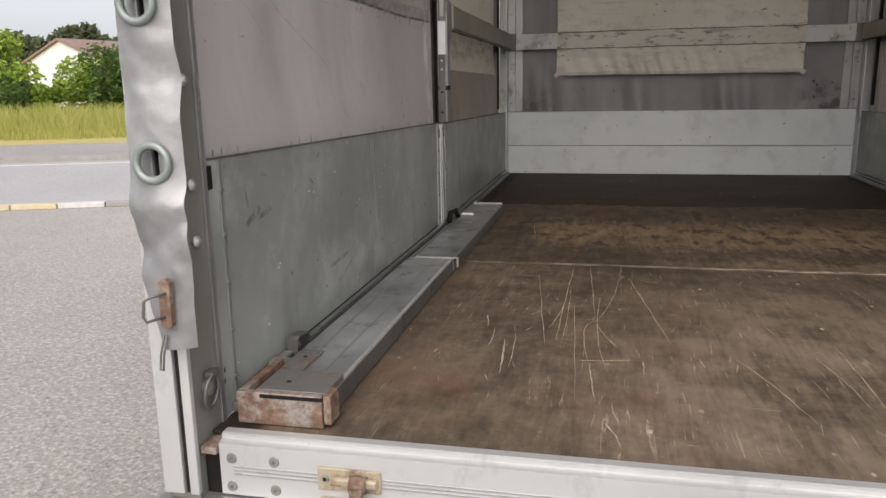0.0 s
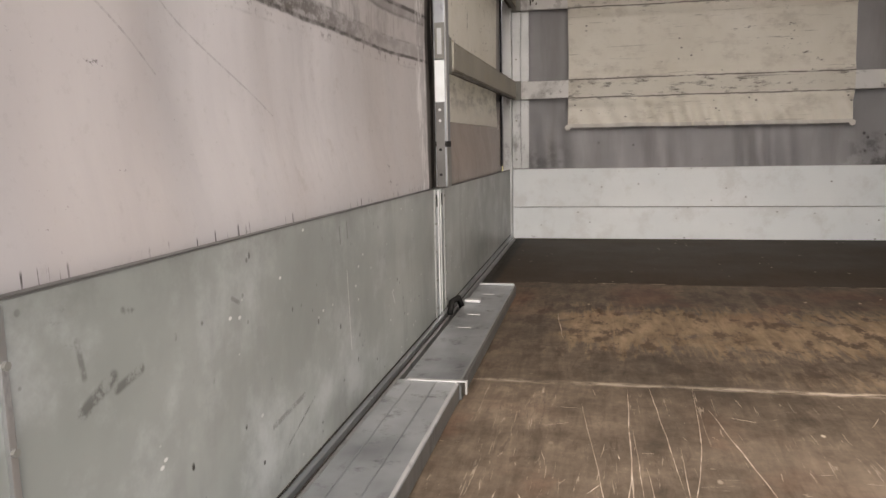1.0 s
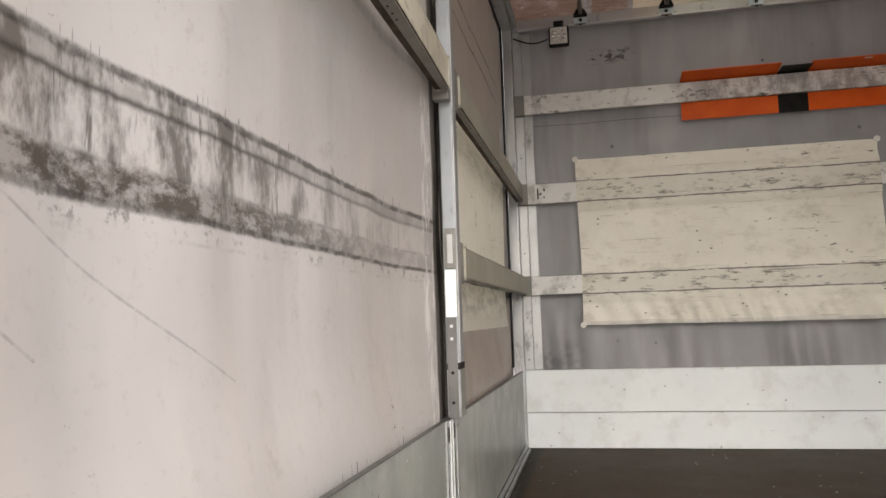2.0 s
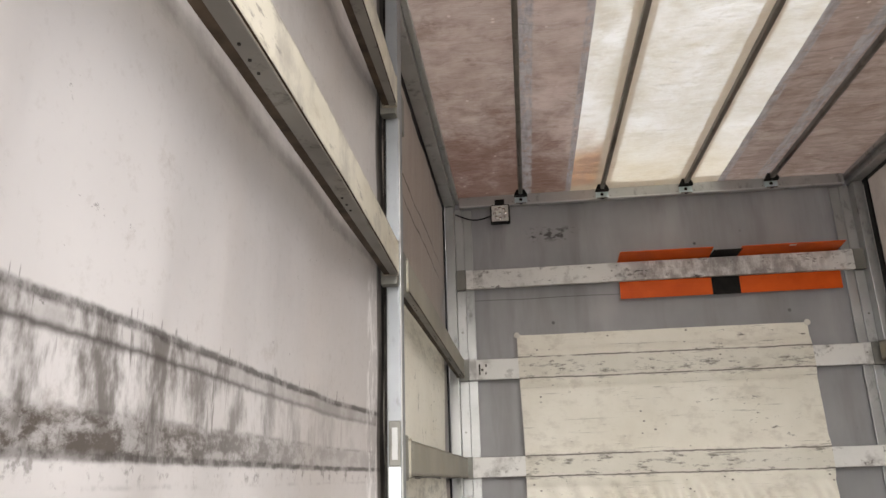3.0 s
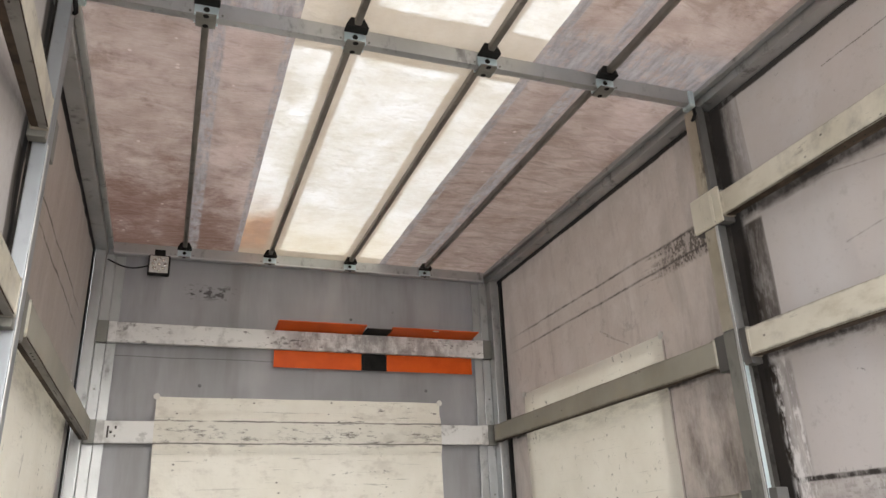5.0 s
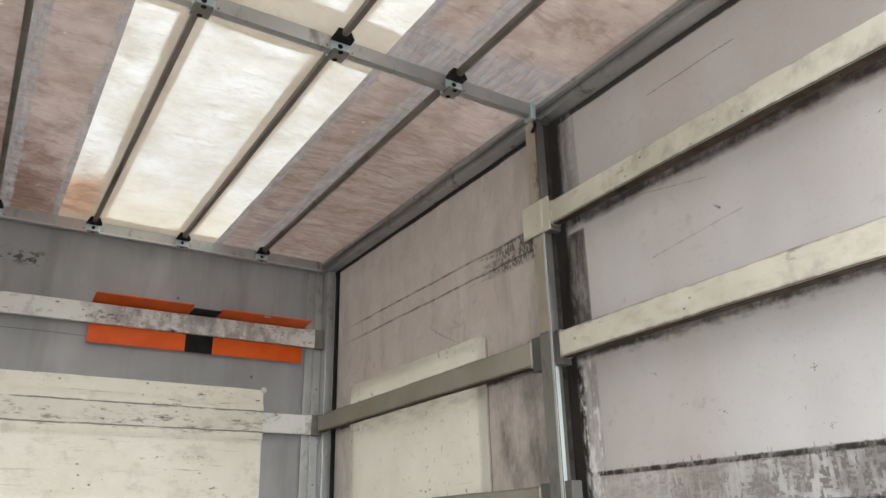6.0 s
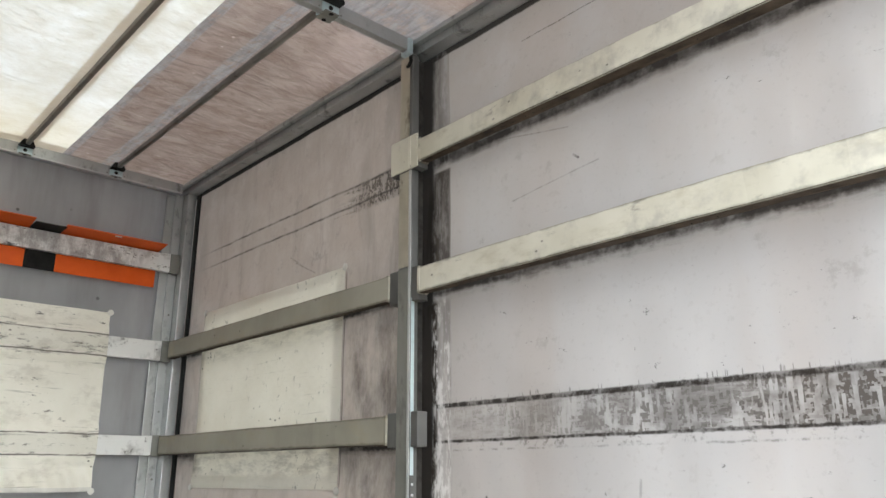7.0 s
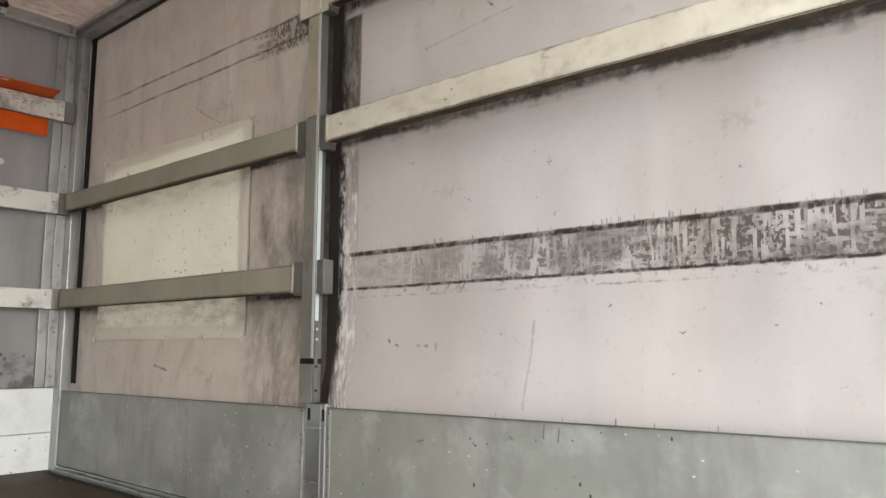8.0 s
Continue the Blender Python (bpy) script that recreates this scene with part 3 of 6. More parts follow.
def plywood_floor():
    """Dark film-faced plywood, worn through to the wood and scored by freight."""
    n = Nodes("worn_plywood")
    grain = n.noise(1.0, 6, 0.72, (30, 5, 1), 0.7)
    big = n.noise(2.3, 5, 0.62)
    blot = n.noise(8, 6, 0.72)
    fleck = n.noise(42, 6, 0.76)
    mixd = n.math("ADD", n.math("ADD", n.mul(grain, 0.24), n.mul(fleck, 0.14)), n.math("ADD", n.mul(big, 0.32), n.mul(blot, 0.30)))
    col = n.ramp(mixd, (0.39, (0.030, 0.023, 0.017)), (0.47, (0.074, 0.057, 0.042)), (0.54, (0.125, 0.096, 0.071)), (0.63, (0.22, 0.174, 0.132)))
    col = n.mix(n.mul(n.step(n.noise(3.3, 5, 0.65), 0.48, 0.64), n.step(n.x, 1.0, 0.55), n.step(n.y, 2.64, 2.3), 0.40), col, (0.165, 0.088, 0.058))
    scuffed = n.mul(n.step(n.noise(1.0, 6, 0.74, (55, 7, 1), 1.2), 0.56, 0.66), n.step(n.noise(3.7, 4), 0.40, 0.58), 0.55)
    col = n.mix(scuffed, col, (0.036, 0.026, 0.019))
    col = n.mix(n.mul(n.step(n.y, 3.765, 3.80), 0.85), col, (0.034, 0.021, 0.011))
    ragged = n.noise(1.0, 5, 0.75, (40, 5, 1))
    reach = n.math("ADD", n.y, n.mul(n.math("SUBTRACT", ragged, 0.5), 0.75))
    worn = n.mul(n.band(reach, 2.93, 3.36, 0.07), n.step(n.math("ADD", n.x, n.mul(n.math("SUBTRACT", n.noise(6, 4), 0.5), 0.3)), 0.30, 0.42), n.step(n.noise(5, 5, 0.65), 0.28, 0.46))
    worn = n.most(worn, n.mul(n.band(n.y, 2.66, 2.80, 0.06), n.step(n.x, 0.55, 1.2), n.step(ragged, 0.42, 0.58), 0.85))
    col = n.mix(n.mul(worn, 0.75), col, n.ramp(n.math("ADD", n.mul(grain, 0.6), n.mul(blot, 0.4)), (0.35, (0.125, 0.086, 0.052)), (0.65, (0.34, 0.25, 0.165))))
    tar = n.mul(n.band(n.y, 2.70, 3.70, 0.06), n.step(n.noise(1.0, 5, 0.7, (16, 7, 1)), 0.50, 0.62), 0.75)
    col = n.mix(tar, col, (0.045, 0.032, 0.024))
    pale = n.mul(n.step(n.math("ADD", n.mul(n.noise(3.2, 4), 0.4), n.math("ADD", n.mul(blot, 0.25), n.mul(ragged, 0.35))), 0.40, 0.60), n.step(n.y, 2.66, 2.0), n.math("ADD", 0.22, n.mul(n.step(n.x, 0.45, 1.1), 0.38)))
    col = n.mix(pale, col, (0.27, 0.215, 0.163))
    ruddy = n.mul(n.band(n.y, 3.3, 3.75, 0.15), n.step(n.noise(4.0, 4), 0.45, 0.65), 0.4)
    col = n.mix(ruddy, col, (0.13, 0.052, 0.03))
    fine = n.mul(n.step(n.noise(1.0, 4, 0.7, (95, 6, 1), 1.4), 0.615, 0.665), n.step(n.noise(4, 3), 0.40, 0.56), n.step(n.y, 2.64, 2.58), 0.38)
    cross = n.mul(n.step(n.noise(1.0, 4, 0.68, (12, 70, 1), 1.8), 0.66, 0.71), n.step(n.noise(5, 3), 0.46, 0.60), n.step(n.y, 2.65, 2.5), 0.35)
    chips = n.mul(specks(n, 17, 0.10, (1, 0.6, 1)), n.step(n.noise(3, 2), 0.5, 0.6), 0.8)
    seam_y = n.math("ADD", n.y, n.mul(n.math("SUBTRACT", n.noise(14, 5, 0.7), 0.5), 0.026))
    seams = n.mul(n.band(seam_y, 2.634, 2.656, 0.007), n.step(n.noise(1.0, 5, 0.7, (9, 30, 1)), 0.38, 0.58), n.math("ADD", 0.35, n.mul(n.step(n.x, 0.6, 1.3), 0.65)))
    seams = n.most(seams, n.mul(n.band(seam_y, 3.788, 3.796, 0.004), n.step(n.noise(1.0, 3, 0.6, (7, 1, 1)), 0.48, 0.6), 0.5))
    # shade of the gaps along both walls, put into the floor colour
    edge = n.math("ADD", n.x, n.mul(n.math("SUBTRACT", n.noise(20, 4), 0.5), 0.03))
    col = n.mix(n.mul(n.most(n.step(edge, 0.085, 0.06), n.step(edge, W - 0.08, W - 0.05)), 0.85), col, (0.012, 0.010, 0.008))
    hurt = n.most(fine, cross, chips, seams)
    col = n.mix(hurt, col, (0.54, 0.46, 0.37))
    nrm = n.bump(grain, 0.12, 0.002)
    nrm = n.bump(n.math("SUBTRACT", 1.0, hurt), 0.3, 0.0015, nrm)
    return n.surface(col, n.math("ADD", 0.42, n.mul(n.most(worn, hurt, big), 0.35)), 0.0, nrm, 0.16)


def plain(name, col, col2, rough=0.5, scale=12, bump=0.1, metallic=0.0, local=True, spec=0.5, stretch=None):
    n = Nodes(name, local)
    c = n.ramp(n.noise(scale, 5, 0.6, stretch), (0.3, col), (0.7, col2))
    return n.surface(c, n.math("ADD", rough - 0.06, n.mul(n.noise(scale * 3, 3), 0.14)), metallic, n.bump(n.noise(scale * 6, 4), bump, 0.003), spec)


def patch_cream(name, local=False, horizontal=True):
    n = Nodes(name, local)
    lift = 0.03 if horizontal else 0.10
    col = n.ramp(n.noise(3.0, 5, 0.65), (0.25, (0.71 + lift, 0.68 + lift, 0.595 + lift)), (0.75, (0.84 + lift, 0.82 + lift, 0.75 + lift)))
    haze = n.mul(n.step(n.noise(1.0, 6, 0.72, (8, 8, 13)), 0.50, 0.68), 0.38 if horizontal else 0.05)
    col = n.mix(haze, col, (0.45, 0.41, 0.35))
    drag = n.noise(1.0, 6, 0.78, (15, 15, 46) if horizontal else (14, 26, 18))
    spots = n.mul(n.step(drag, 0.60, 0.67), n.step(n.noise(3.3, 4), 0.44, 0.58), 0.85)
    nick = n.mul(specks(n, 20, 0.15, (1, 1, 1.5)), n.step(n.noise(4, 2), 0.54, 0.6), 0.8)
    hairs = n.mul(n.step(n.noise(1.0, 4, 0.7, (3, 3, 95)), 0.60, 0.68), n.step(n.noise(5, 3), 0.40, 0.58), 0.55 if horizontal else 0.2)
    nick = n.most(nick, hairs)
    if horizontal:
        for lo, hi in LEVELS[1:]:
            wav = n.math("ADD", n.z, n.mul(n.math("SUBTRACT", n.noise(7, 6, 0.75), 0.5), 0.016))
            broken = n.noise(1.0, 6, 0.75, (5, 5, 18))
            line = n.most(n.band(wav, lo - 0.005, lo + 0.001, 0.003), n.band(wav, hi - 0.001, hi + 0.005, 0.003))
            nick = n.most(nick, n.mul(line, n.step(broken, 0.30, 0.48), 0.95))
            nick = n.most(nick, n.mul(n.band(wav, lo - 0.014, hi + 0.010, 0.012), n.step(n.math("ADD", n.mul(drag, 0.6), n.mul(broken, 0.4)), 0.50, 0.62), 0.8), n.mul(n.band(wav, lo, hi, 0.008), 0.12))
    else:
        low = n.mul(n.band(n.z, 0.64, 0.75, 0.03), n.step(n.noise(1.0, 6, 0.72, (8, 8, 26)), 0.40, 0.66), 0.40)
        # shadow of the slat above, painted as a soft dark band on the patch
        low = n.most(low, n.mul(n.step(n.z, 1.10, 1.17), n.step(n.noise(1.0, 6, 0.72, (9, 9, 40)), 0.40, 0.66), n.step(n.z, 1.24, 1.20), 0.28))
        nick = n.most(nick, low)
    col = n.mix(n.most(nick, spots), col, (0.055, 0.044, 0.035))
    nrm = n.bump(n.noise(12, 4, 0.6), 0.35, 0.012)
    # side patches pass extra daylight from outside to look brighter
    return n.surface(col, 0.5, 0.0, nrm, 0.35, (0.7, 0.62, 0.5) if horizontal else n.mix(1.0, col, (0.86, 0.82, 0.72), "MULTIPLY"), 0.03 if horizontal else 0.065)


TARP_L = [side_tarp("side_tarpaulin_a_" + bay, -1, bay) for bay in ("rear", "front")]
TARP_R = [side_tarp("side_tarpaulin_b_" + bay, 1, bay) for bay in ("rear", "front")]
TARP_F = front_tarp()
ROOF_DARK = roof_sheet("roof_tarpaulin", False)
ROOF_LIGHT = roof_sheet("roof_light_strip", True)
BOARD = board_grey()
WHITE = white_paint("white_board", (0.74, 0.79, 0.81), (0.83, 0.87, 0.885), 0.8, wear=0.69, stretch=(15, 16, 30))
SLAT_WHITE = white_paint("white_slat", (0.70, 0.70, 0.69), (0.80, 0.80, 0.79), 0.8, wear=0.59, stretch=(14, 14, 16), haze=0.6, soiled=True)
SLAT_CREAM = white_paint("cream_slat", (0.45, 0.42, 0.33), (0.76, 0.73, 0.64), 0.7, wear=0.61, stretch=(30, 7, 22), edges=0.081, haze=0.45)
CLAMP = white_paint("cream_clamp", (0.48, 0.45, 0.36), (0.76, 0.73, 0.64), 0.7, wear=0.60, stretch=(20, 20, 20))
# near-black for dirt and ink, and for shade put into gaps
GRIME_SHADE = plain("black_grime_shade", (0.022, 0.020, 0.018), (0.06, 0.055, 0.05), 0.7, 30, spec=0.15)
# dirt under the slats, with shade put into the colour as well
UNDERSIDE = plain("grimy_shaded_underside", (0.022, 0.016, 0.012), (0.10, 0.074, 0.053), 0.7, 14, spec=0.2)
POST_PAINT = metal("worn_post_face", (0.30, 0.27, 0.21), (0.62, 0.58, 0.48), 0.34, 0.55, 0.9, (0.07, 0.05, 0.035), (60, 60, 2))
RAIL = metal("grimy_rail", (0.115, 0.10, 0.085), (0.28, 0.262, 0.24), 0.38, 0.5, 0.6, (0.04, 0.028, 0.02))
FLANGE = metal("painted_flange", (0.12, 0.112, 0.10), (0.27, 0.26, 0.24), 0.5, 0.15, 0.8, (0.04, 0.032, 0.025), (30, 8, 30))
SLAT_GREY = white_paint("grey_slat", (0.235, 0.222, 0.182), (0.40, 0.385, 0.325), 0.6, wear=0.68, stretch=(30, 6, 25), edges=0.083)
ALU = metal("aluminium", (0.36, 0.37, 0.37), (0.52, 0.535, 0.54), 0.36, 0.8, dirt=0.6)
ALU_POST = metal("post_aluminium", (0.25, 0.27, 0.29), (0.37, 0.395, 0.42), 0.46, 0.55, dirt=0.6)
ALU_DARK = metal("dull_aluminium", (0.27, 0.29, 0.305), (0.46, 0.485, 0.505), 0.28, 0.8, 0.5, brush=(60, 2, 60))
ALU_PALE = metal("bright_aluminium", (0.48, 0.49, 0.50), (0.60, 0.61, 0.61), 0.38, 0.5, 0.25, brush=(2, 60, 60))
STOWED = metal("streaked_aluminium", (0.13, 0.14, 0.15), (0.60, 0.635, 0.66), 0.34, 0.7, 0.8, (0.05, 0.048, 0.045), (75, 1.6, 75))
SCRAPED = metal("scraped_aluminium", (0.52, 0.535, 0.54), (0.78, 0.79, 0.79), 0.36, 0.7, 0.5, (0.22, 0.22, 0.215), (40, 40, 40))
STEEL = metal("grey_steel", (0.17, 0.17, 0.155), (0.27, 0.27, 0.25), 0.5, 0.35, 0.5)
ZINC = metal("zinc_plate", (0.50, 0.62, 0.66), (0.72, 0.83, 0.86), 0.34, 0.6, 0.25)
RUST = rusty("rusted_steel", (0.36, 0.33, 0.31), 0.50)
RUST_GREY = rusty("rust_flecked_steel", (0.20, 0.195, 0.19), 0.42)
RUST_HEAVY = rusty("heavy_rust", (0.34, 0.30, 0.24), 0.55)
RUST_BRASS = rusty("rusted_zinc", (0.46, 0.40, 0.30), 0.44)
EYELET = metal("dull_eyelet", (0.20, 0.235, 0.23), (0.30, 0.335, 0.325), 0.45, 0.5, 0.5)
DARK_STEEL = metal("dark_steel", (0.10, 0.10, 0.098), (0.18, 0.18, 0.175), 0.45, 0.5, 0.5)
FLOOR = plywood_floor()
TORN_WOOD = plain("torn_wood", (0.20, 0.15, 0.11), (0.56, 0.48, 0.40), 0.8, 30, 0.3, local=False, spec=0.2)
ORANGE = plain("orange_plastic", (0.66, 0.085, 0.006), (0.78, 0.12, 0.012), 0.45, 9, spec=0.25)
BLACK = plain("black_rubber", (0.008, 0.008, 0.008), (0.02, 0.019, 0.018), 0.6, 20, spec=0.12)
PATCH = patch_cream("cream_patch_front")
PATCH_SIDE = patch_cream("cream_patch_side", False, False)
TAB = plain("pale_tab", (0.62, 0.60, 0.56), (0.70, 0.68, 0.64), 0.5)
SILVER = plain("silver_tarpaulin", (0.16, 0.163, 0.168), (0.37, 0.378, 0.39), 0.42, 7, 0.45, 0.3)
CHROME = plain("reflector", (0.8, 0.8, 0.78), (0.9, 0.9, 0.88), 0.2, 30, 0.05, 0.9)
LENS = plain("frosted_lens", (0.55, 0.55, 0.53), (0.66, 0.66, 0.63), 0.25, 60, 0.2)


# ---- mesh helpers ----
ORIGIN = {}


def thing(name, at, label, category, group="", kind=""):
    ob = new(name)
    ob.empty_display_size = 0.05
    ob.location = at
    ORIGIN[ob.name] = Vector(at)
    return tagged(ob, label, category, group, kind)


def to_mesh(name, bm, material, origin=None, smooth=False):
    if origin is not None:
        bmesh.ops.translate(bm, vec=-origin, verts=bm.verts)
    me = bpy.data.meshes.new(name)
    if smooth:
        for f in bm.faces:
            f.smooth = True
    bm.to_mesh(me)
    bm.free()
    for m in (material if isinstance(material, (list, tuple)) else (material,)):
        me.materials.append(m)
    return me


def part(name, bm, material, parent, label="", smooth=False):
    o = ORIGIN[parent.name]
    ob = new(name, to_mesh(name, bm, material, o, smooth))
    ob.parent = parent
    ORIGIN[ob.name] = o
    return tagged(ob, label)


def structure(name, bm, material, label, category, smooth=False):
    ob = new(name, to_mesh(name, bm, material, None, smooth))
    ORIGIN[ob.name] = Vector((0, 0, 0))
    return tagged(ob, label, category, kind="structure")


def box(x0, x1, y0, y1, z0, z1, bevel=0.0, bm=None, turn=None):
    bm = bm or bmesh.new()
    m = Matrix.Translation(((x0 + x1) / 2, (y0 + y1) / 2, (z0 + z1) / 2))
    if turn:
        m = m @ turn
    m = m @ Matrix.Diagonal((x1 - x0, y1 - y0, z1 - z0, 1))
    v = bmesh.ops.create_cube(bm, size=1, matrix=m)["verts"]
    if bevel:
        edges = list({e for w in v for e in w.link_edges})
        bmesh.ops.bevel(bm, geom=edges, offset=bevel, segments=2, affect="EDGES", profile=0.6)
    return bm


def cyl(c, axis, r, depth, seg=16, bm=None, r2=None, bevel=0.0):
    bm = bm or bmesh.new()
    m = Matrix.Translation(c) @ Vector((0, 0, 1)).rotation_difference(Vector(axis)).to_matrix().to_4x4()
    v = bmesh.ops.create_cone(bm, cap_ends=True, segments=seg, radius1=r, radius2=r if r2 is None else r2, depth=depth, matrix=m)["verts"]
    if bevel:
        edges = list({e for w in v for e in w.link_edges if len(e.link_faces) == 2 and e.calc_face_angle() > 1})
        bmesh.ops.bevel(bm, geom=edges, offset=bevel, segments=2, affect="EDGES")
    return bm


def tube(points, r, seg=8, bm=None, closed=False):
    """A round rod along points."""
    bm = bm or bmesh.new()
    pts = [Vector(p) for p in points]
    rings = []
    k = len(pts)
    side = None
    for i, p in enumerate(pts):
        a = pts[(i - 1) % k] if closed or i else p
        b = pts[(i + 1) % k] if closed or i < k - 1 else p
        d = (b - a).normalized()
        if side is None:
            side = d.orthogonal().normalized()
        side = (side - d * side.dot(d)).normalized()
        up = d.cross(side)
        rings.append([bm.verts.new(p + r * (math.cos(t) * side + math.sin(t) * up)) for t in (2 * math.pi * j / seg for j in range(seg))])
    for i in range(k if closed else k - 1):
        a, b = rings[i], rings[(i + 1) % k]
        for j in range(seg):
            bm.faces.new((a[j], a[(j + 1) % seg], b[(j + 1) % seg], b[j]))
    if not closed:
        bm.faces.new(rings[0][::-1])
        bm.faces.new(rings[-1])
    return bm


def sheet(nu, nv, f, bm=None, mat=None):
    """A grid surface: f(u, v) gives the place for u, v from 0 to 1; mat(u, v) its material slot."""
    bm = bm or bmesh.new()
    rows = [[bm.verts.new(f(i / nu, j / nv)) for i in range(nu + 1)] for j in range(nv + 1)]
    for j in range(nv):
        for i in range(nu):
            face = bm.faces.new((rows[j][i], rows[j][i + 1], rows[j + 1][i + 1], rows[j + 1][i]))
            if mat:
                face.material_index = mat((i + 0.5) / nu, (j + 0.5) / nv)
    return bm


def extrude_profile(outline, axis, lo, hi, bm=None):
    """A closed outline of (a, b) pairs swept along x, y or z."""
    bm = bm or bmesh.new()
    put = {"x": lambda a, b, s: (s, a, b), "y": lambda a, b, s: (a, s, b), "z": lambda a, b, s: (a, b, s)}[axis]
    ends = [[bm.verts.new(put(a, b, s)) for a, b in outline] for s in (lo, hi)]
    k = len(outline)
    for i in range(k):
        bm.faces.new((ends[0][i], ends[0][(i + 1) % k], ends[1][(i + 1) % k], ends[1][i]))
    bm.faces.new(ends[0][::-1])
    bm.faces.new(ends[1])
    bmesh.ops.recalc_face_normals(bm, faces=bm.faces)
    return bm


def wave(a, b, s):
    return noise.noise(Vector((a * s, b * s, 3.7)))


# ---- outdoors: ground, road, verge ----
AWAY = radians(20)
ALONG = Vector((math.cos(AWAY), math.sin(AWAY), 0))
ACROSS = Vector((-math.sin(AWAY), math.cos(AWAY), 0))


def out(a, b, z):
    """A place beside the road: a metres along it, b metres from the truck across it."""
    return Vector((0, 0, z)) + ALONG * a + ACROSS * b


def asphalt(name, a, b, coarse, line=None):
    n = Nodes(name)
    col = n.ramp(n.noise(0.35, 5), (0.3, a), (0.7, b))
    stones = n.noise(coarse, 4, 0.75)
    grit = n.cells(coarse * 0.9)
    col = n.mix(n.mul(n.step(stones, 0.52, 0.62), 0.7), col, (0.50, 0.48, 0.45))
    col = n.mix(n.mul(n.step(stones, 0.46, 0.34), 0.6), col, (0.10, 0.095, 0.09))
    col = n.mix(n.mul(n.step(grit, 0.25, 0.12), 0.5), col, (0.62, 0.60, 0.57))
    return n.surface(col, 0.85, 0.0, n.bump(stones, 0.6, 0.01), 0.3)


YARD = asphalt("yard_asphalt", (0.28, 0.262, 0.245), (0.345, 0.323, 0.303), 45)
ROAD = asphalt("road_asphalt", (0.33, 0.33, 0.34), (0.38, 0.38, 0.39), 40)
PAVE = asphalt("pavement_asphalt", (0.25, 0.23, 0.225), (0.30, 0.28, 0.27), 30)
KERB = plain("kerb_stone", (0.24, 0.23, 0.22), (0.32, 0.31, 0.29), 0.85, 6, 0.3, 0, False)
YELLOW = plain("worn_yellow_paint", (0.48, 0.40, 0.22), (0.60, 0.55, 0.42), 0.7, 7, 0.2)
WHITE_LINE = plain("worn_white_paint", (0.45, 0.44, 0.42), (0.62, 0.61, 0.59), 0.7, 7, 0.2)
EARTH = plain("verge_earth", (0.42, 0.32, 0.14), (0.36, 0.34, 0.11), 0.95, 0.6, 0.5, 0, False)


def foliage(name, dark, pale, through):
    n = Nodes(name)
    isl = n.t.nodes.new("ShaderNodeNewGeometry")
    col = n.ramp(isl.outputs["Random Per Island"], (0.1, dark), (0.9, pale))
    return n.surface(col, 0.55, 0.0, None, 0.3, through, 0.35)


GRASS = foliage("tall_grass", (0.28, 0.31, 0.07), (0.55, 0.52, 0.20), (0.5, 0.5, 0.13))
LEAF_A = foliage("leaves_fresh", (0.10, 0.17, 0.025), (0.36, 0.47, 0.09), (0.34, 0.46, 0.08))
LEAF_B = foliage("leaves_deep", (0.04, 0.08, 0.02), (0.12, 0.19, 0.05), (0.13, 0.22, 0.05))
LEAF_C = foliage("leaves_far", (0.07, 0.09, 0.05), (0.13, 0.15, 0.08), (0.13, 0.15, 0.07))
BARK = plain("bark", (0.10, 0.08, 0.06), (0.17, 0.14, 0.11), 0.9, 14, 0.6)


def ground_sheet():
    """Flat yard to the kerb, beyond it the verge out to the horizon."""
    bm = bmesh.new()
    R = 3000
    bm.faces.new([bm.verts.new((x, y, GROUND)) for x, y in ((-R, -R), (R, -R), (R, R), (-R, R))])
    return bm


structure("ground", ground_sheet(), YARD, "pale grey weathered asphalt yard with fine gravel texture", "asphalt ground")


def slab(b0, b1, z0, z1, length=400):
    bm = bmesh.new()
    lo = [bm.verts.new(out(a, b, z0)) for a, b in ((-length, b0), (length, b0), (length, b1), (-length, b1))]
    hi = [bm.verts.new(out(a, b, z1)) for a, b in ((-length, b0), (length, b0), (length, b1), (-length, b1))]
    bm.faces.new(hi)
    for i in range(4):
        bm.faces.new((lo[i], lo[(i + 1) % 4], hi[(i + 1) % 4], hi[i]))
    return bm


structure("road", slab(10.75, 17.7, GROUND - 0.01, GROUND + 0.006), ROAD, "light grey asphalt road along the yard", "road")
structure("road_line", slab(17.0, 17.15, GROUND, GROUND + 0.010), WHITE_LINE, "faded white edge line on the road", "road marking")
structure("kerb", slab(17.7, 17.95, GROUND - 0.01, GROUND + 0.13), KERB, "grey stone kerb beside the road", "kerb")
structure("pavement", slab(17.95, 22.3, GROUND - 0.01, GROUND + 0.115), PAVE, "grey asphalt pavement behind the kerb", "pavement")
structure("verge", slab(22.3, 300, GROUND - 0.01, GROUND + 0.13), EARTH, "dry yellowed verge of earth and mown grass", "verge")

edging = thing("yard_edging", out(-2.0, 10.55, GROUND), "low edging stones with worn yellow and white paint", "kerb")
rnd = random.Random(4)
a = -12.0
k = 0
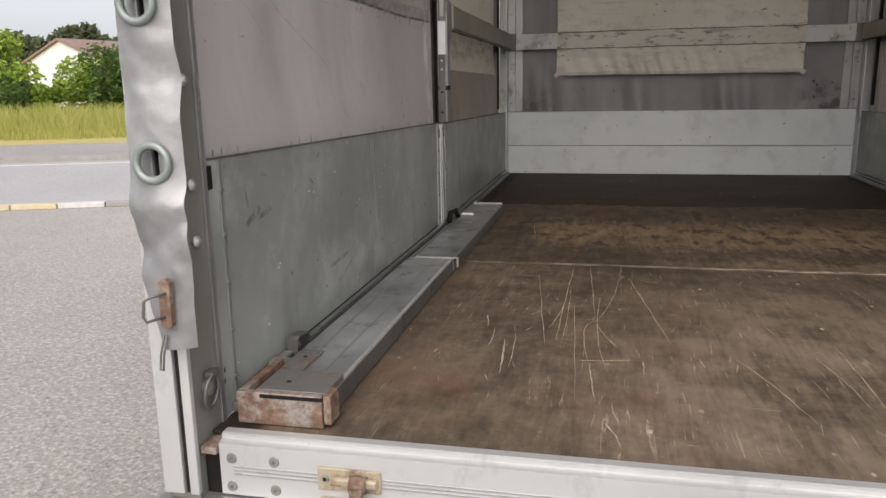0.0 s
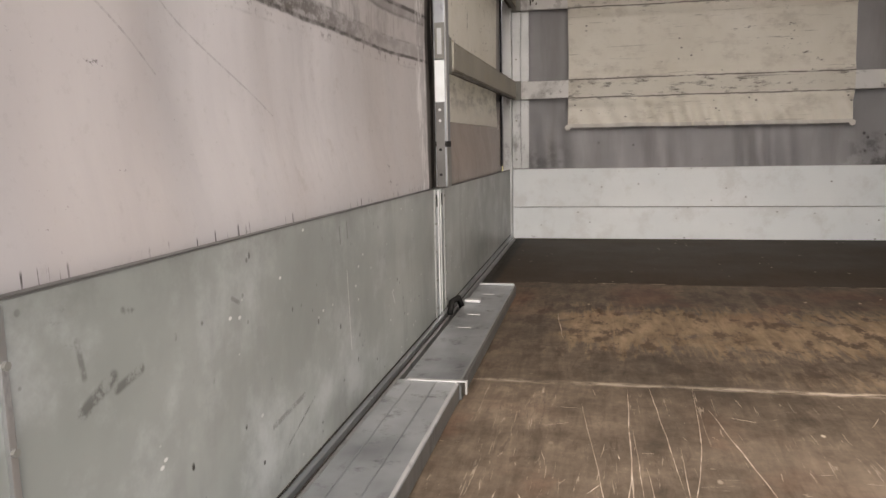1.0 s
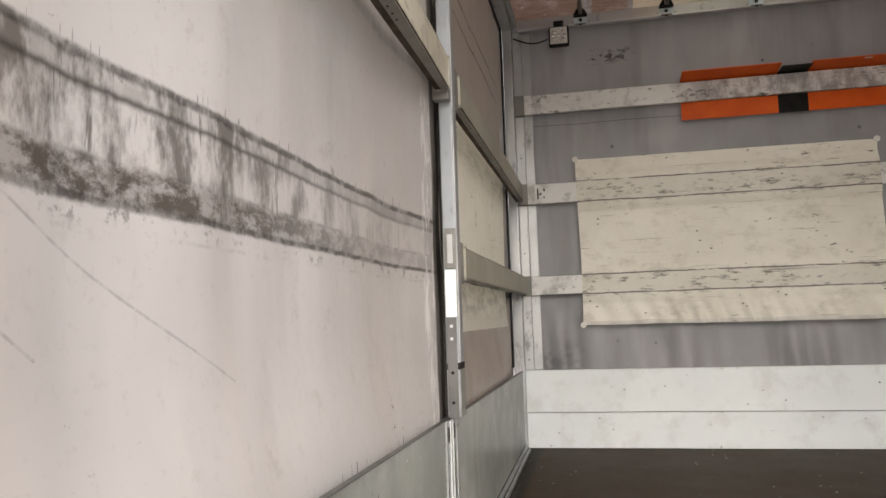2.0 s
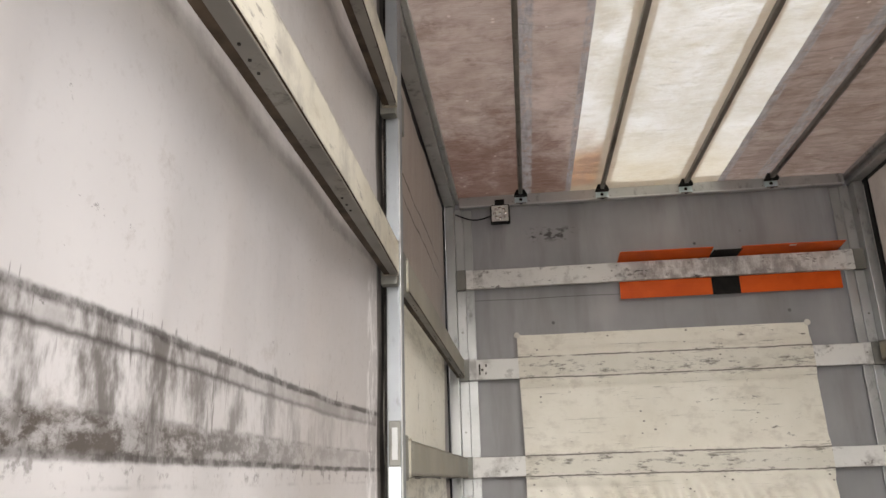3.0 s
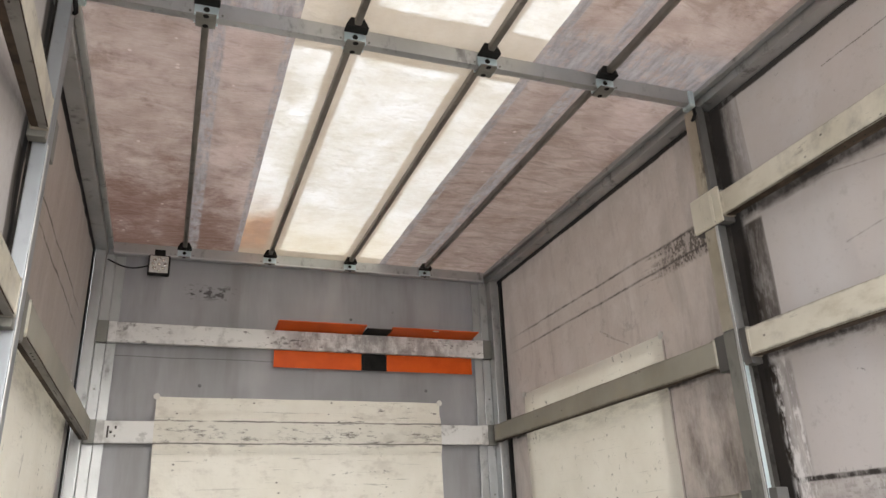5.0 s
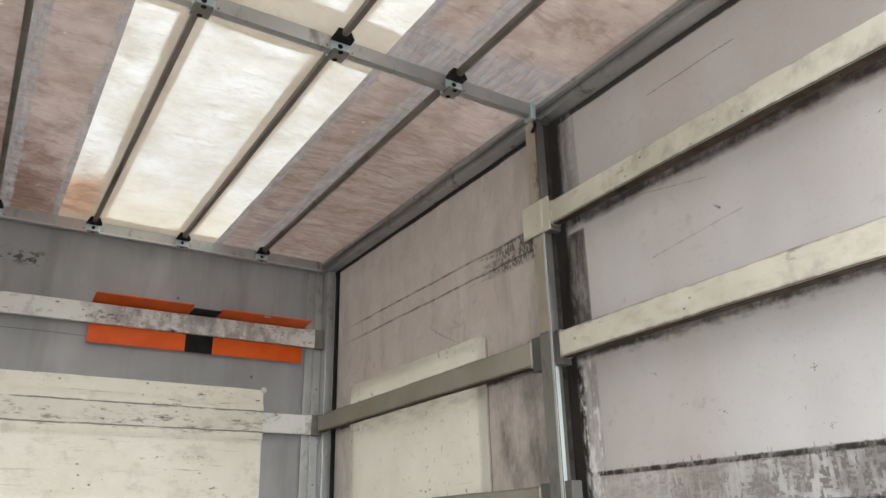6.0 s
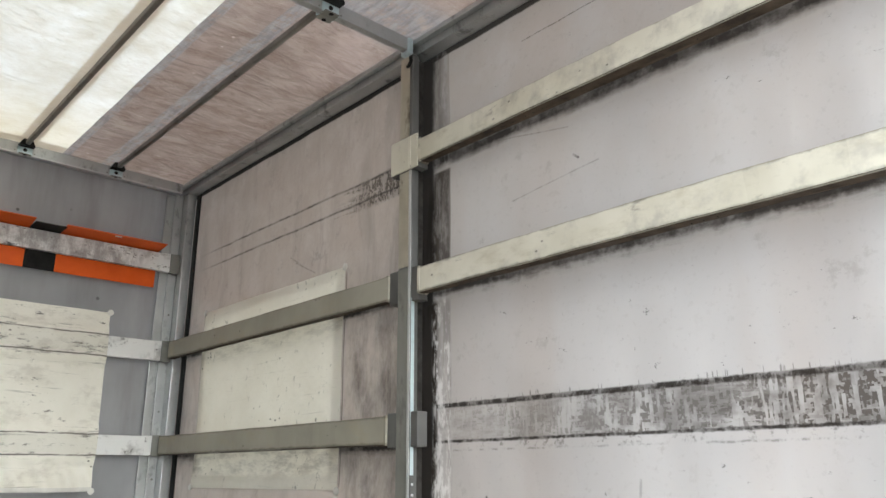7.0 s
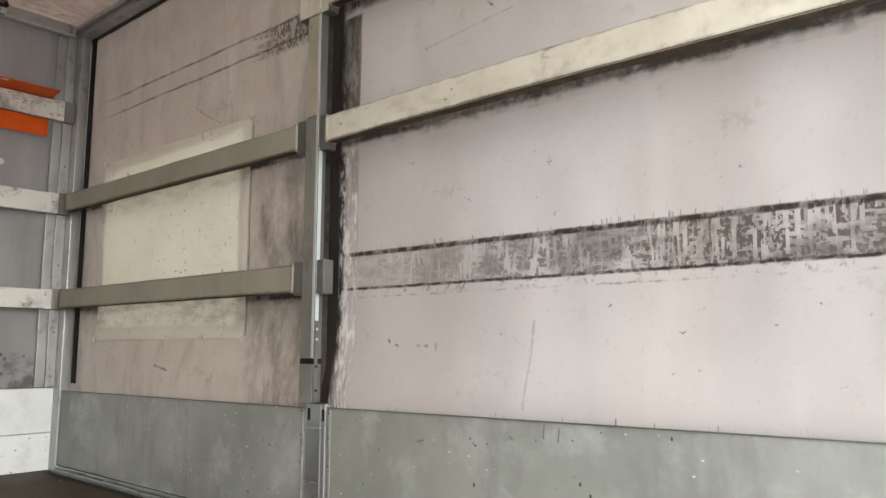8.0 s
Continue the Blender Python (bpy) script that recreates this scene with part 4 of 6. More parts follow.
while a < 3.0:
    step = rnd.uniform(0.55, 0.8)
    bm = box(-step / 2 + 0.008, step / 2 - 0.008, -0.06, 0.06, 0, 0.07, 0.012)
    bmesh.ops.transform(bm, matrix=Matrix.Translation(out(a + step / 2, 10.55, GROUND)) @ Matrix.Rotation(AWAY, 4, "Z"), verts=bm.verts)
    part("edging_stone", bm, YELLOW if k % 4 in (0, 1) else (WHITE_LINE if k % 4 == 2 else KERB), edging)
    a += step
    k += 1


def tall_grass():
    rnd = random.Random(7)
    bm = bmesh.new()
    for i in range(34000):
        a = rnd.uniform(-26, 2)
        b = 24.0 + 13 * rnd.random() ** 1.3
        grow = min(1.0, 0.25 + (b - 24.0) / 5.0)
        h = grow * rnd.uniform(0.45, 1.1)
        p = out(a, b, GROUND + 0.12)
        lean = Vector((rnd.gauss(0, 0.22), rnd.gauss(0, 0.22), 1)) * h
        side = Vector((rnd.uniform(-1, 1), rnd.uniform(-1, 1), 0)).normalized() * rnd.uniform(0.006, 0.014)
        mid = p + lean * 0.55
        v = [bm.verts.new(q) for q in (p - side, p + side, mid + side * 0.8, p + lean + Vector((lean.x, lean.y, -0.05)) * 0.3, mid - side * 0.8)]
        bm.faces.new(v)
    return bm


tagged(new("grass", to_mesh("grass", tall_grass(), GRASS)), "tall yellow-green meadow grass on the verge", "grass", kind="stuff")


def crown(rnd, blobs, leaf, count):
    """Leaves scattered in uneven clumps; blobs: (centre, radius)."""
    bm = bmesh.new()
    vol = [r ** 2 for _, r in blobs]
    for i in range(count):
        c, r = rnd.choices(blobs, vol)[0]
        d = Vector((rnd.gauss(0, 1), rnd.gauss(0, 1), rnd.gauss(0, 1))).normalized()
        p = Vector(c) + d * r * (rnd.uniform(0.55, 1.0) + 0.22 * noise.noise(d * 3.1 + Vector(c)))
        s = leaf * rnd.uniform(0.6, 1.4)
        u = Vector((rnd.gauss(0, 1), rnd.gauss(0, 1), rnd.gauss(0, 0.6))).normalized()
        w = u.orthogonal().normalized()
        w = w * math.cos(i) + u.cross(w) * math.sin(i)
        bm.faces.new([bm.verts.new(p + q) for q in (-u * s, w * s * 0.45, u * s, -w * s * 0.45)])
    return bm


def tree(name, at, height, spread, leaf_mat, leaf, count, seed, label, category, trunk_h=0.35):
    rnd = random.Random(seed)
    t = thing(name, at, label, category, "trees behind the verge" if category == "tree" else "bushes along the verge")
    base = Vector(at)
    blobs = []
    for i in range(11):
        h = rnd.uniform(trunk_h, 0.86) * height
        reach = spread * rnd.uniform(0.15, 0.75) * (1.15 - abs(h / height - 0.5))
        ang = rnd.uniform(0, 6.28)
        blobs.append((base + Vector((math.cos(ang) * reach, math.sin(ang) * reach, h)), spread * rnd.uniform(0.26, 0.45)))
    bm = bmesh.new()
    tube([base + Vector((0, 0, -0.1)), base + Vector((0.02, 0.03, height * 0.3)), base + Vector((0.05, -0.04, height * 0.72))], height * 0.018, 7, bm)
    for c, r in blobs[:7]:
        tube([base + Vector((0.02, 0.02, height * 0.25)), (base + Vector((0, 0, height * 0.4)) + c) / 2, c], height * 0.008, 5, bm)
    part("trunk", bm, BARK, t, "branching brown trunk", True)
    part("crown", crown(rnd, blobs, leaf, count), leaf_mat, t, "loose leafy crown")
    return t


rnd = random.Random(11)
for i in range(15):
    a = -25 + i * 1.6 + rnd.uniform(-0.5, 0.5)
    h = rnd.uniform(2.9, 3.6) - (1.25 if -16.6 < a < -10.9 else 0.0)
    tree("bush", out(a, 38.0 + rnd.uniform(-1, 1.5), GROUND + 0.1), h, h * 0.72, LEAF_B if i % 3 == 1 else LEAF_A, 0.12, 4200, 40 + i, "dense green bush with pale young leaves behind the grass", "bush", 0.10)
for i in range(4):
    tree("tree", out(-24 + i * 2.0, 43 + i * 0.5, GROUND + 0.1), 6.2 - 0.35 * i, 2.6, LEAF_A, 0.18, 3000, 70 + i, "young fresh green tree beyond the bushes", "tree")
for i in range(3):
    tree("tree", out(-10.6 + i * 2.6, 45, GROUND + 0.1), 4.6, 2.4, LEAF_A if i else LEAF_B, 0.18, 2600, 80 + i, "young fresh green tree beyond the bushes", "tree")
for i in range(11):
    tree("tree", out(-72 + i * 4.6 + rnd.uniform(-1, 1), 134 + rnd.uniform(-6, 8), GROUND), rnd.uniform(10.5, 13.5), rnd.uniform(5, 6.5), LEAF_C, 0.55, 2600, 90 + i, "dull dark green tree far behind the house", "tree")


def house():
    at = Vector((-54.1, 69.2, GROUND))
    turn = Matrix.Translation(at) @ Matrix.Rotation(radians(255.4), 4, "Z")
    wall = plain("white_render", (0.68, 0.69, 0.72), (0.78, 0.79, 0.80), 0.8, 0.8, 0.1)
    tiles = plain("brown_roof_tiles", (0.20, 0.13, 0.11), (0.28, 0.21, 0.18), 0.85, 2.0, 0.4)
    h = thing("house", at, "white rendered house with a low brown tiled roof", "house")
    o = [(-5.5, 0), (5.5, 0), (5.5, 4.7), (0, 6.75), (-5.5, 4.7)]
    bm = extrude_profile(o, "x", 0, -14)
    bmesh.ops.transform(bm, matrix=turn, verts=bm.verts)
    part("wall", bm, wall, h)
    for s in (1, -1):
        bm = extrude_profile([(s * 5.95, 4.56), (0, 6.77), (0, 6.97), (s * 6.0, 4.75)], "x", 0.35, -14.3)
        bmesh.ops.transform(bm, matrix=turn, verts=bm.verts)
        part("roof", bm, tiles, h, "brown roof slope")


house()

# ---- truck: chassis below the deck ----
chassis = thing("truck_chassis", (W / 2, 3.2, GROUND), "dark steel truck chassis under the load deck", "truck chassis")
for x in (0.55, W - 0.55):
    part("frame_rail", box(x - 0.035, x + 0.035, TAIL + 0.15, 5.6, -0.36, -0.20, 0.006), BLACK, chassis)
for y in (1.75, 2.4, 3.1, 3.8, 4.5):
    part("cross_bearer", box(0.0, W, y - 0.03, y + 0.03, -0.20, -0.105, 0.004), STEEL, chassis)
for y in (2.3,):
    part("axle", cyl((W / 2, y, GROUND + 0.36), (1, 0, 0), 0.05, W - 0.3), BLACK, chassis, "", True)
    part("axle_bracket", box(0.50, W - 0.50, y - 0.05, y + 0.05, GROUND + 0.36, -0.36, 0.006), BLACK, chassis)
for x in (0.16, W - 0.16):
    wheel = part("wheel", cyl((x, 2.3, GROUND + 0.36), (1, 0, 0), 0.36, 0.22, 40, None, None, 0.03), BLACK, chassis, "black rubber tyre")
    part("rim", cyl((x, 2.3, GROUND + 0.36), (1, 0, 0), 0.20, 0.235, 32, None, None, 0.01), STEEL, wheel, "steel rim")
part("axle", cyl((W / 2, 5.35, GROUND + 0.36), (1, 0, 0), 0.05, W - 0.3), BLACK, chassis, "", True)
part("axle_bracket", box(0.50, W - 0.50, 5.30, 5.40, GROUND + 0.36, -0.36, 0.006), BLACK, chassis)
for x in (0.16, W - 0.16):
    wheel = part("wheel", cyl((x, 5.35, GROUND + 0.36), (1, 0, 0), 0.36, 0.22, 40, None, None, 0.03), BLACK, chassis, "black rubber tyre")
    part("rim", cyl((x, 5.35, GROUND + 0.36), (1, 0, 0), 0.20, 0.235, 32, None, None, 0.01), STEEL, wheel, "steel rim")

# ---- load deck ----
floor = structure("floor", box(0.0, W, TAIL + 0.05, FRONT + 0.03, -0.105, -0.019), STEEL, "dark worn plywood load deck of a truck", "floor")
for lo, hi in ((TAIL + 0.033, 2.643), (2.646, 3.791), (3.793, FRONT + 0.02)):
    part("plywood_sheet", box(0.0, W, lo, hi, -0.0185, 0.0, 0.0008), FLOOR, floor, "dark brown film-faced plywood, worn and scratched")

# gouges in the plywood: splintered pale ribbons, tapered at both ends
GOUGES = (((0.419, 2.518), (0.453, 2.184), (0.484, 1.913), 0.0026), ((0.511, 2.622), (0.506, 2.265), (0.502, 1.956), 0.0034), ((0.506, 2.29), (0.500, 2.16), (0.483, 2.032), 0.0044), ((0.512, 2.403), (0.518, 2.15), (0.514, 1.903), 0.0026),
          ((0.557, 2.628), (0.568, 2.412), (0.579, 2.159), 0.0030), ((0.582, 2.077), (0.604, 2.00), (0.630, 1.922), 0.0036), ((0.646, 2.641), (0.622, 2.308), (0.583, 2.097), 0.0028), ((0.583, 2.097), (0.560, 2.02), (0.575, 1.822), 0.0030),
          ((0.575, 1.83), (0.58, 1.76), (0.588, 1.66), 0.0036), ((0.590, 2.317), (0.588, 2.005), (0.610, 1.79), 0.0036), ((0.662, 2.513), (0.70, 2.24), (0.736, 1.963), 0.0044), ((0.396, 1.947), (0.406, 1.85), (0.411, 1.749), 0.0048))
NICKS = (((0.405, 2.048), (0.420, 1.92), (0.424, 1.783), 0.0024), ((0.332, 2.109), (0.341, 2.07), (0.347, 2.023), 0.0042), ((0.558, 1.839), (0.60, 1.845), (0.658, 1.858), 0.0024), ((0.674, 1.858), (0.676, 1.82), (0.674, 1.777), 0.0038),
         ((0.528, 2.231), (0.540, 1.997), (0.555, 1.65), 0.0024), ((0.364, 2.022), (0.369, 1.95), (0.368, 1.894), 0.0026), ((0.697, 2.477), (0.72, 2.468), (0.739, 2.461), 0.0024), ((0.435, 2.125), (0.446, 2.145), (0.453, 2.156), 0.0034),
         ((0.606, 1.566), (0.62, 1.53), (0.63, 1.48), 0.0042), ((1.054, 2.03), (1.056, 1.82), (1.05, 1.60), 0.0034), ((1.00, 1.92), (1.02, 1.82), (1.03, 1.70), 0.0024), ((0.36, 3.0), (0.345, 3.15), (0.33, 3.3), 0.0034),
         ((1.2, 2.2), (1.27, 2.0), (1.32, 1.75), 0.0024), ((0.85, 1.9), (0.90, 1.75), (0.93, 1.62), 0.0024))


def gouge(bm, a, mid, b, width, rnd, height=0.0006, wander=0.0022):
    """A thin ridge of torn fibres along a bent line."""
    a, mid, b = (Vector((*p, 0)) for p in (a, mid, b))
    steps = max(6, int((b - a).length / 0.012))
    drift = rnd.uniform(0, 50)
    rows = []
    for i in range(steps + 1):
        u = i / steps
        p = a * (1 - u) * (1 - 2 * u) + mid * 4 * u * (1 - u) + b * u * (2 * u - 1)
        q = (a * (4 * u - 3) + mid * (4 - 8 * u) + b * (4 * u - 1)).normalized()
        n = Vector((-q.y, q.x, 0))
        p = p + n * wander * noise.noise(Vector((u * 6, drift, 0)))
        w = width * 0.40 * (1 - abs(2 * u - 1) ** 3) * (0.35 + 1.1 * abs(noise.noise(Vector((u * steps * 0.31, drift, 5))))) + 0.0001
        rows.append([bm.verts.new(p + n * w + Vector((0, 0, 0.0001))), bm.verts.new(p + Vector((0, 0, height))), bm.verts.new(p - n * w + Vector((0, 0, 0.0001)))])
    for r0, r1 in zip(rows, rows[1:]):
        for k in (0, 1):
            bm.faces.new((r0[k], r0[k + 1], r1[k + 1], r1[k]))


rnd = random.Random(21)
for line in GOUGES + NICKS:
    bm = bmesh.new()
    gouge(bm, *line, rnd)
    part("gouge", bm, TORN_WOOD, floor, "pale torn scratch in the plywood")
bm = bmesh.new()
for i in range(150):
    x, y = rnd.uniform(0.24, 1.85), rnd.uniform(1.52, 2.6)
    length = rnd.uniform(0.010, 0.06)
    lean = rnd.gauss(0, 0.22) + (1.57 if rnd.random() < 0.12 else 0.0)
    e = Vector((math.sin(lean), math.cos(lean))) * length
    gouge(bm, (x, y), (x + e.x / 2 + rnd.gauss(0, 0.0008), y + e.y / 2), (x + e.x, y + e.y), rnd.uniform(0.0010, 0.0022), rnd, 0.0003, 0.0002)
tagged(part("fine_scratches", bm, TORN_WOOD, floor, "many fine pale scratches"), "many fine pale scratches", kind="stuff")

tail = thing("tail_rail", (W / 2, TAIL, -0.09), "pale aluminium tail rail with rivets and rusty latches", "tail rail")
prof = [(TAIL, -0.088), (TAIL, -0.004), (TAIL + 0.012, 0.0), (TAIL + 0.012, 0.006), (TAIL + 0.016, 0.008), (TAIL + 0.032, 0.008), (TAIL + 0.032, -0.018), (TAIL + 0.030, -0.022), (TAIL + 0.030, -0.088)]
part("rail_profile", extrude_profile(prof, "x", 0.028, W - 0.028), ALU_PALE, tail)
for z in (-0.040, -0.046, -0.052):
    part("groove", box(0.05, W - 0.05, TAIL - 0.0015, TAIL + 0.001, z - 0.001, z + 0.001), ALU, tail)
part("lower_lip", box(0.0, W, TAIL - 0.03, TAIL + 0.05, -0.112, -0.091, 0.004), ALU, tail, "weathered grey lower lip")
for side in (0, 1):
    for x, z in ((0.048, -0.027), (0.118, -0.027), (0.046, -0.074), (0.118, -0.074)):
        px = W - x if side else x
        rv = part("rivet", cyl((px, TAIL - 0.001, z), (0, -1, 0), 0.0090, 0.003, 18, None, 0.0075), STEEL, tail, "dull grey rivet")
        part("rivet_core", cyl((px, TAIL - 0.0028, z), (0, -1, 0), 0.0028, 0.001, 8), DARK_STEEL, rv)


def latch(x):
    lt = part("latch", box(x - 0.048, x + 0.050, TAIL - 0.004, TAIL - 0.0005, -0.062, -0.026, 0.0015), RUST_BRASS, tail, "rusty zinc plated swivel latch")
    part("latch_bar", box(x - 0.026, x + 0.046, TAIL - 0.014, TAIL - 0.0045, -0.050, -0.036, 0.004), RUST_BRASS, lt)
    part("latch_sleeve", tube([(x + 0.006, TAIL - 0.013, -0.044), (x + 0.030, TAIL - 0.013, -0.044)], 0.0125, 12), RUST_HEAVY, lt, "", True)
    part("latch_lever", extrude_profile([(x + 0.008, -0.044), (x + 0.028, -0.044), (x + 0.024, -0.085), (x + 0.022, -0.125), (x + 0.010, -0.125), (x + 0.012, -0.085)], "y", TAIL - 0.028, TAIL - 0.018), RUST_HEAVY, lt)
    part("latch_keeper", box(x - 0.046, x + 0.055, TAIL - 0.010, TAIL - 0.0005, -0.088, -0.074, 0.003), RUST_BRASS, lt)
    part("latch_screw", cyl((x - 0.036, TAIL - 0.005, -0.043), (0, -1, 0), 0.007, 0.004, 10, None, 0.005), STEEL, lt)
    part("screw_slot", cyl((x - 0.036, TAIL - 0.0074, -0.043), (0, -1, 0), 0.003, 0.001, 8), BLACK, lt)


latch(0.237)
latch(W - 0.237)

# ---- side boards ----


def side_board(x, out_dir, y0, y1, top0, top1, label):
    """One drop side; x: its inner face; out_dir: -1 left, 1 right; top0, top1: its height at y0 and y1."""
    t = thing("side_board", (x, (y0 + y1) / 2, 0), label, "side board", "drop sides of the truck bed")
    th = 0.010 * out_dir
    bm = extrude_profile([(y0, 0.001), (y1, 0.001), (y1, top1), (y0, top0)], "x", x, x + th)
    part("panel", bm, BOARD, t)
    bm = extrude_profile([(y0, top0 + 0.0005), (y1, top1 + 0.0005), (y1, top1 + 0.0025), (y0, top0 + 0.0025)], "x", x - 0.001 * out_dir, x + th)
    part("top_edge", bm, DARK_STEEL, t, "thin dark top edge")
    return t


def end_strip(t, x, out_dir, y, z1):
    s = part("end_strip", box(min(x - 0.004 * out_dir, x), max(x - 0.004 * out_dir, x), y - 0.004, y + 0.004, 0.012, z1, 0.001), ALU, t, "narrow riveted aluminium strip")
    for z in (0.06, 0.14, 0.22, 0.30, 0.37):
        part("rivet", cyl((x - 0.005 * out_dir, y, z), (1, 0, 0), 0.0038, 0.004, 8), STEEL, s)


for x, d, drop in ((0.0, -1, 0.0), (W, 1, 0.012)):
    b = side_board(x, d, 1.475, 3.085, 0.420 - drop, 0.396 - drop, "long grey-green coated side board, scuffed and nicked")
    end_strip(b, x, d, 1.514, 0.418 - drop)
    end_strip(b, x, d, 3.072, 0.394 - drop)
    b = side_board(x, d, 3.185, FRONT - 0.07, 0.390 - drop, 0.368 - drop, "short grey-green coated side board next to the front board")
    end_strip(b, x, d, 3.198, 0.388 - drop)

for x, d in ((0.0, 1), (W, -1)):
    r = thing("edge_rail", (x, 3.2, 0), "low aluminium edge rail along the deck, dented", "edge rail", "edge rails of the deck")
    a0, a1 = sorted((x + 0.001 * d, x + 0.025 * d))
    part("rail", box(a0, a1, 1.50, FRONT - 0.075, 0.001, 0.018, 0.003), ALU, r)
    b0, b1 = sorted((x + 0.001 * d, x + 0.014 * d))
    part("upstand", box(b0, b1, 1.52, FRONT - 0.08, 0.018, 0.030, 0.003), ALU_DARK, r)
    # black strips imitate the shade in the rail's gap and joints
    for e0, e1, z0, z1 in ((0.0142, 0.0172, 0.0181, 0.0192), (0.0255, 0.0455, 0.0006, 0.0022), (0.0008, 0.0030, 0.0301, 0.0325)):
        part("grime_line", box(*sorted((x + e0 * d, x + e1 * d)), 1.53, FRONT - 0.085, z0, z1), GRIME_SHADE, r, "black strip standing for shade along the joint")

# ---- front board ----
fb = thing("front_board", (W / 2, FRONT, 0), "white painted front board of two broad planks, chipped", "front board")
part("plank", box(0.004, W - 0.004, FRONT, FRONT + 0.026, 0.002, 0.1665, 0.0025), WHITE, fb)
# unseen sheet added so that no daylight leaks through the plank seam
part("backing", box(0.004, W - 0.004, FRONT + 0.0262, FRONT + 0.032, 0.002, 0.366), GRIME_SHADE, fb, "dark unseen sheet added to stop light at the seam")
part("plank", box(0.004, W - 0.004, FRONT, FRONT + 0.026, 0.170, 0.368, 0.0025), WHITE, fb)

# ---- tarpaulin walls and roof ----


def side_x(side, y, z):
    """The surface of a side tarpaulin: it sags between the slats and folds near the rear."""
    s = -1 if side < 0 else 1
    base = -0.046 if side < 0 else W + 0.046
    loose = max(0.0, min(1.0, (2.9 - y) / 1.2))
    fold = (0.019 if side < 0 else 0.010) * loose * math.sin(y * 21 + 3.6 * z + 1.6 * math.sin(3.7 * y + z * 2.6) + side) * (0.55 + 0.45 * math.sin(6.1 * y + 2.3 * z + 1)) * (0.4 + 0.6 * max(0.0, 1.2 - z) / 1.2)
    soft = 0.010 * wave(y, z, 2.4) + 0.004 * wave(y + 9, z * 0.4, 9)
    pull = 0.004 * math.sin(z * 9.3)
    tuck = math.exp(-((z - 0.41) / 0.11) ** 2) * max(0.0, min(1.0, (4.7 - y) / 0.3))   # held against the top of the side board
    snug = 0.028 * math.exp(-((y - POST) / 0.22) ** 2) if side < 0 else 0.0
    return base + snug * (1 - tuck) - s * 0.029 * tuck + (s * (abs(soft) + pull * 0.5) + fold * 0.8) * (1 - 0.8 * tuck)


def side_wall(side):
    """One tarpaulin; its rear bay ends behind the middle post."""
    def at(u, v):
        y = 1.44 + u * (POST + 0.035 - 1.44) / 0.48 if u < 0.48 else POST + 0.035 + (u - 0.48) / 0.52 * (FRONT - 0.02 - POST - 0.035)
        z = -0.02 + v * (ROOF - 0.005 + 0.02)
        return (side_x(side, y, z), y, z)
    bm = sheet(150, 70, at, None, lambda u, v: 0 if u < 0.48 else 1)
    # hole added behind the patch, so that daylight through it brightens the patch
    y0, y1 = PATCH_SPAN[side]
    opened = [f for f in bm.faces if y0 + 0.05 < f.calc_center_median().y < y1 - 0.05 and 0.635 < f.calc_center_median().z < 1.33]
    bmesh.ops.delete(bm, geom=opened, context="FACES")
    return bm


structure("wall_left", side_wall(-1), TARP_L, "grey-pink side tarpaulin, grimy and painted with shade where the slats rub", "tarpaulin wall", True)
structure("wall_right", side_wall(1), TARP_R, "grey-pink side tarpaulin with black rub marks", "tarpaulin wall", True)


def front_y(x, z):
    hang = max(0.0, min(1.0, (0.66 - z) / 0.25))
    return FRONT + 0.034 + 0.010 * wave(x, z * 0.4, 4) + 0.024 * hang * math.sin(x * 38 + 2.2 * math.sin(x * 5) + 5 * z) * (0.6 + 0.4 * math.sin(x * 11))


structure("wall_front", sheet(150, 60, lambda u, v: (-0.05 + u * (W + 0.1), front_y(-0.05 + u * (W + 0.1), 0.30 + v * 1.79), 0.30 + v * 1.79)), TARP_F, "dull grey front tarpaulin with soft vertical folds", "tarpaulin wall", True)


def roof_z(x, y):
    gap = min(abs(x - r) for r in RAILS)
    return ROOF + 0.004 * wave(x * 0.5, y, 7) - 0.006 * min(1.0, gap / 0.2)


ROOF_Y = (1.36, FRONT + 0.05)
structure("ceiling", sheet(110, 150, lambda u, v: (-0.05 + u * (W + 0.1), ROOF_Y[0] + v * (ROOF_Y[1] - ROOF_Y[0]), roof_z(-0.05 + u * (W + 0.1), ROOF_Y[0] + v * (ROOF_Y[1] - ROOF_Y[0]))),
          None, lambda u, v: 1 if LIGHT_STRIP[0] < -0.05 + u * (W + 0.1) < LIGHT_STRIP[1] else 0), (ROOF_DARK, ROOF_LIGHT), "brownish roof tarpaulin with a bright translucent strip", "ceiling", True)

# ---- frame: posts, beams, rails ----


def inward(x, d, a, b):
    """An interval on x measured inwards from the board's face; d: 1 on the left, -1 on the right."""
    return sorted((x + d * a, x + d * b))


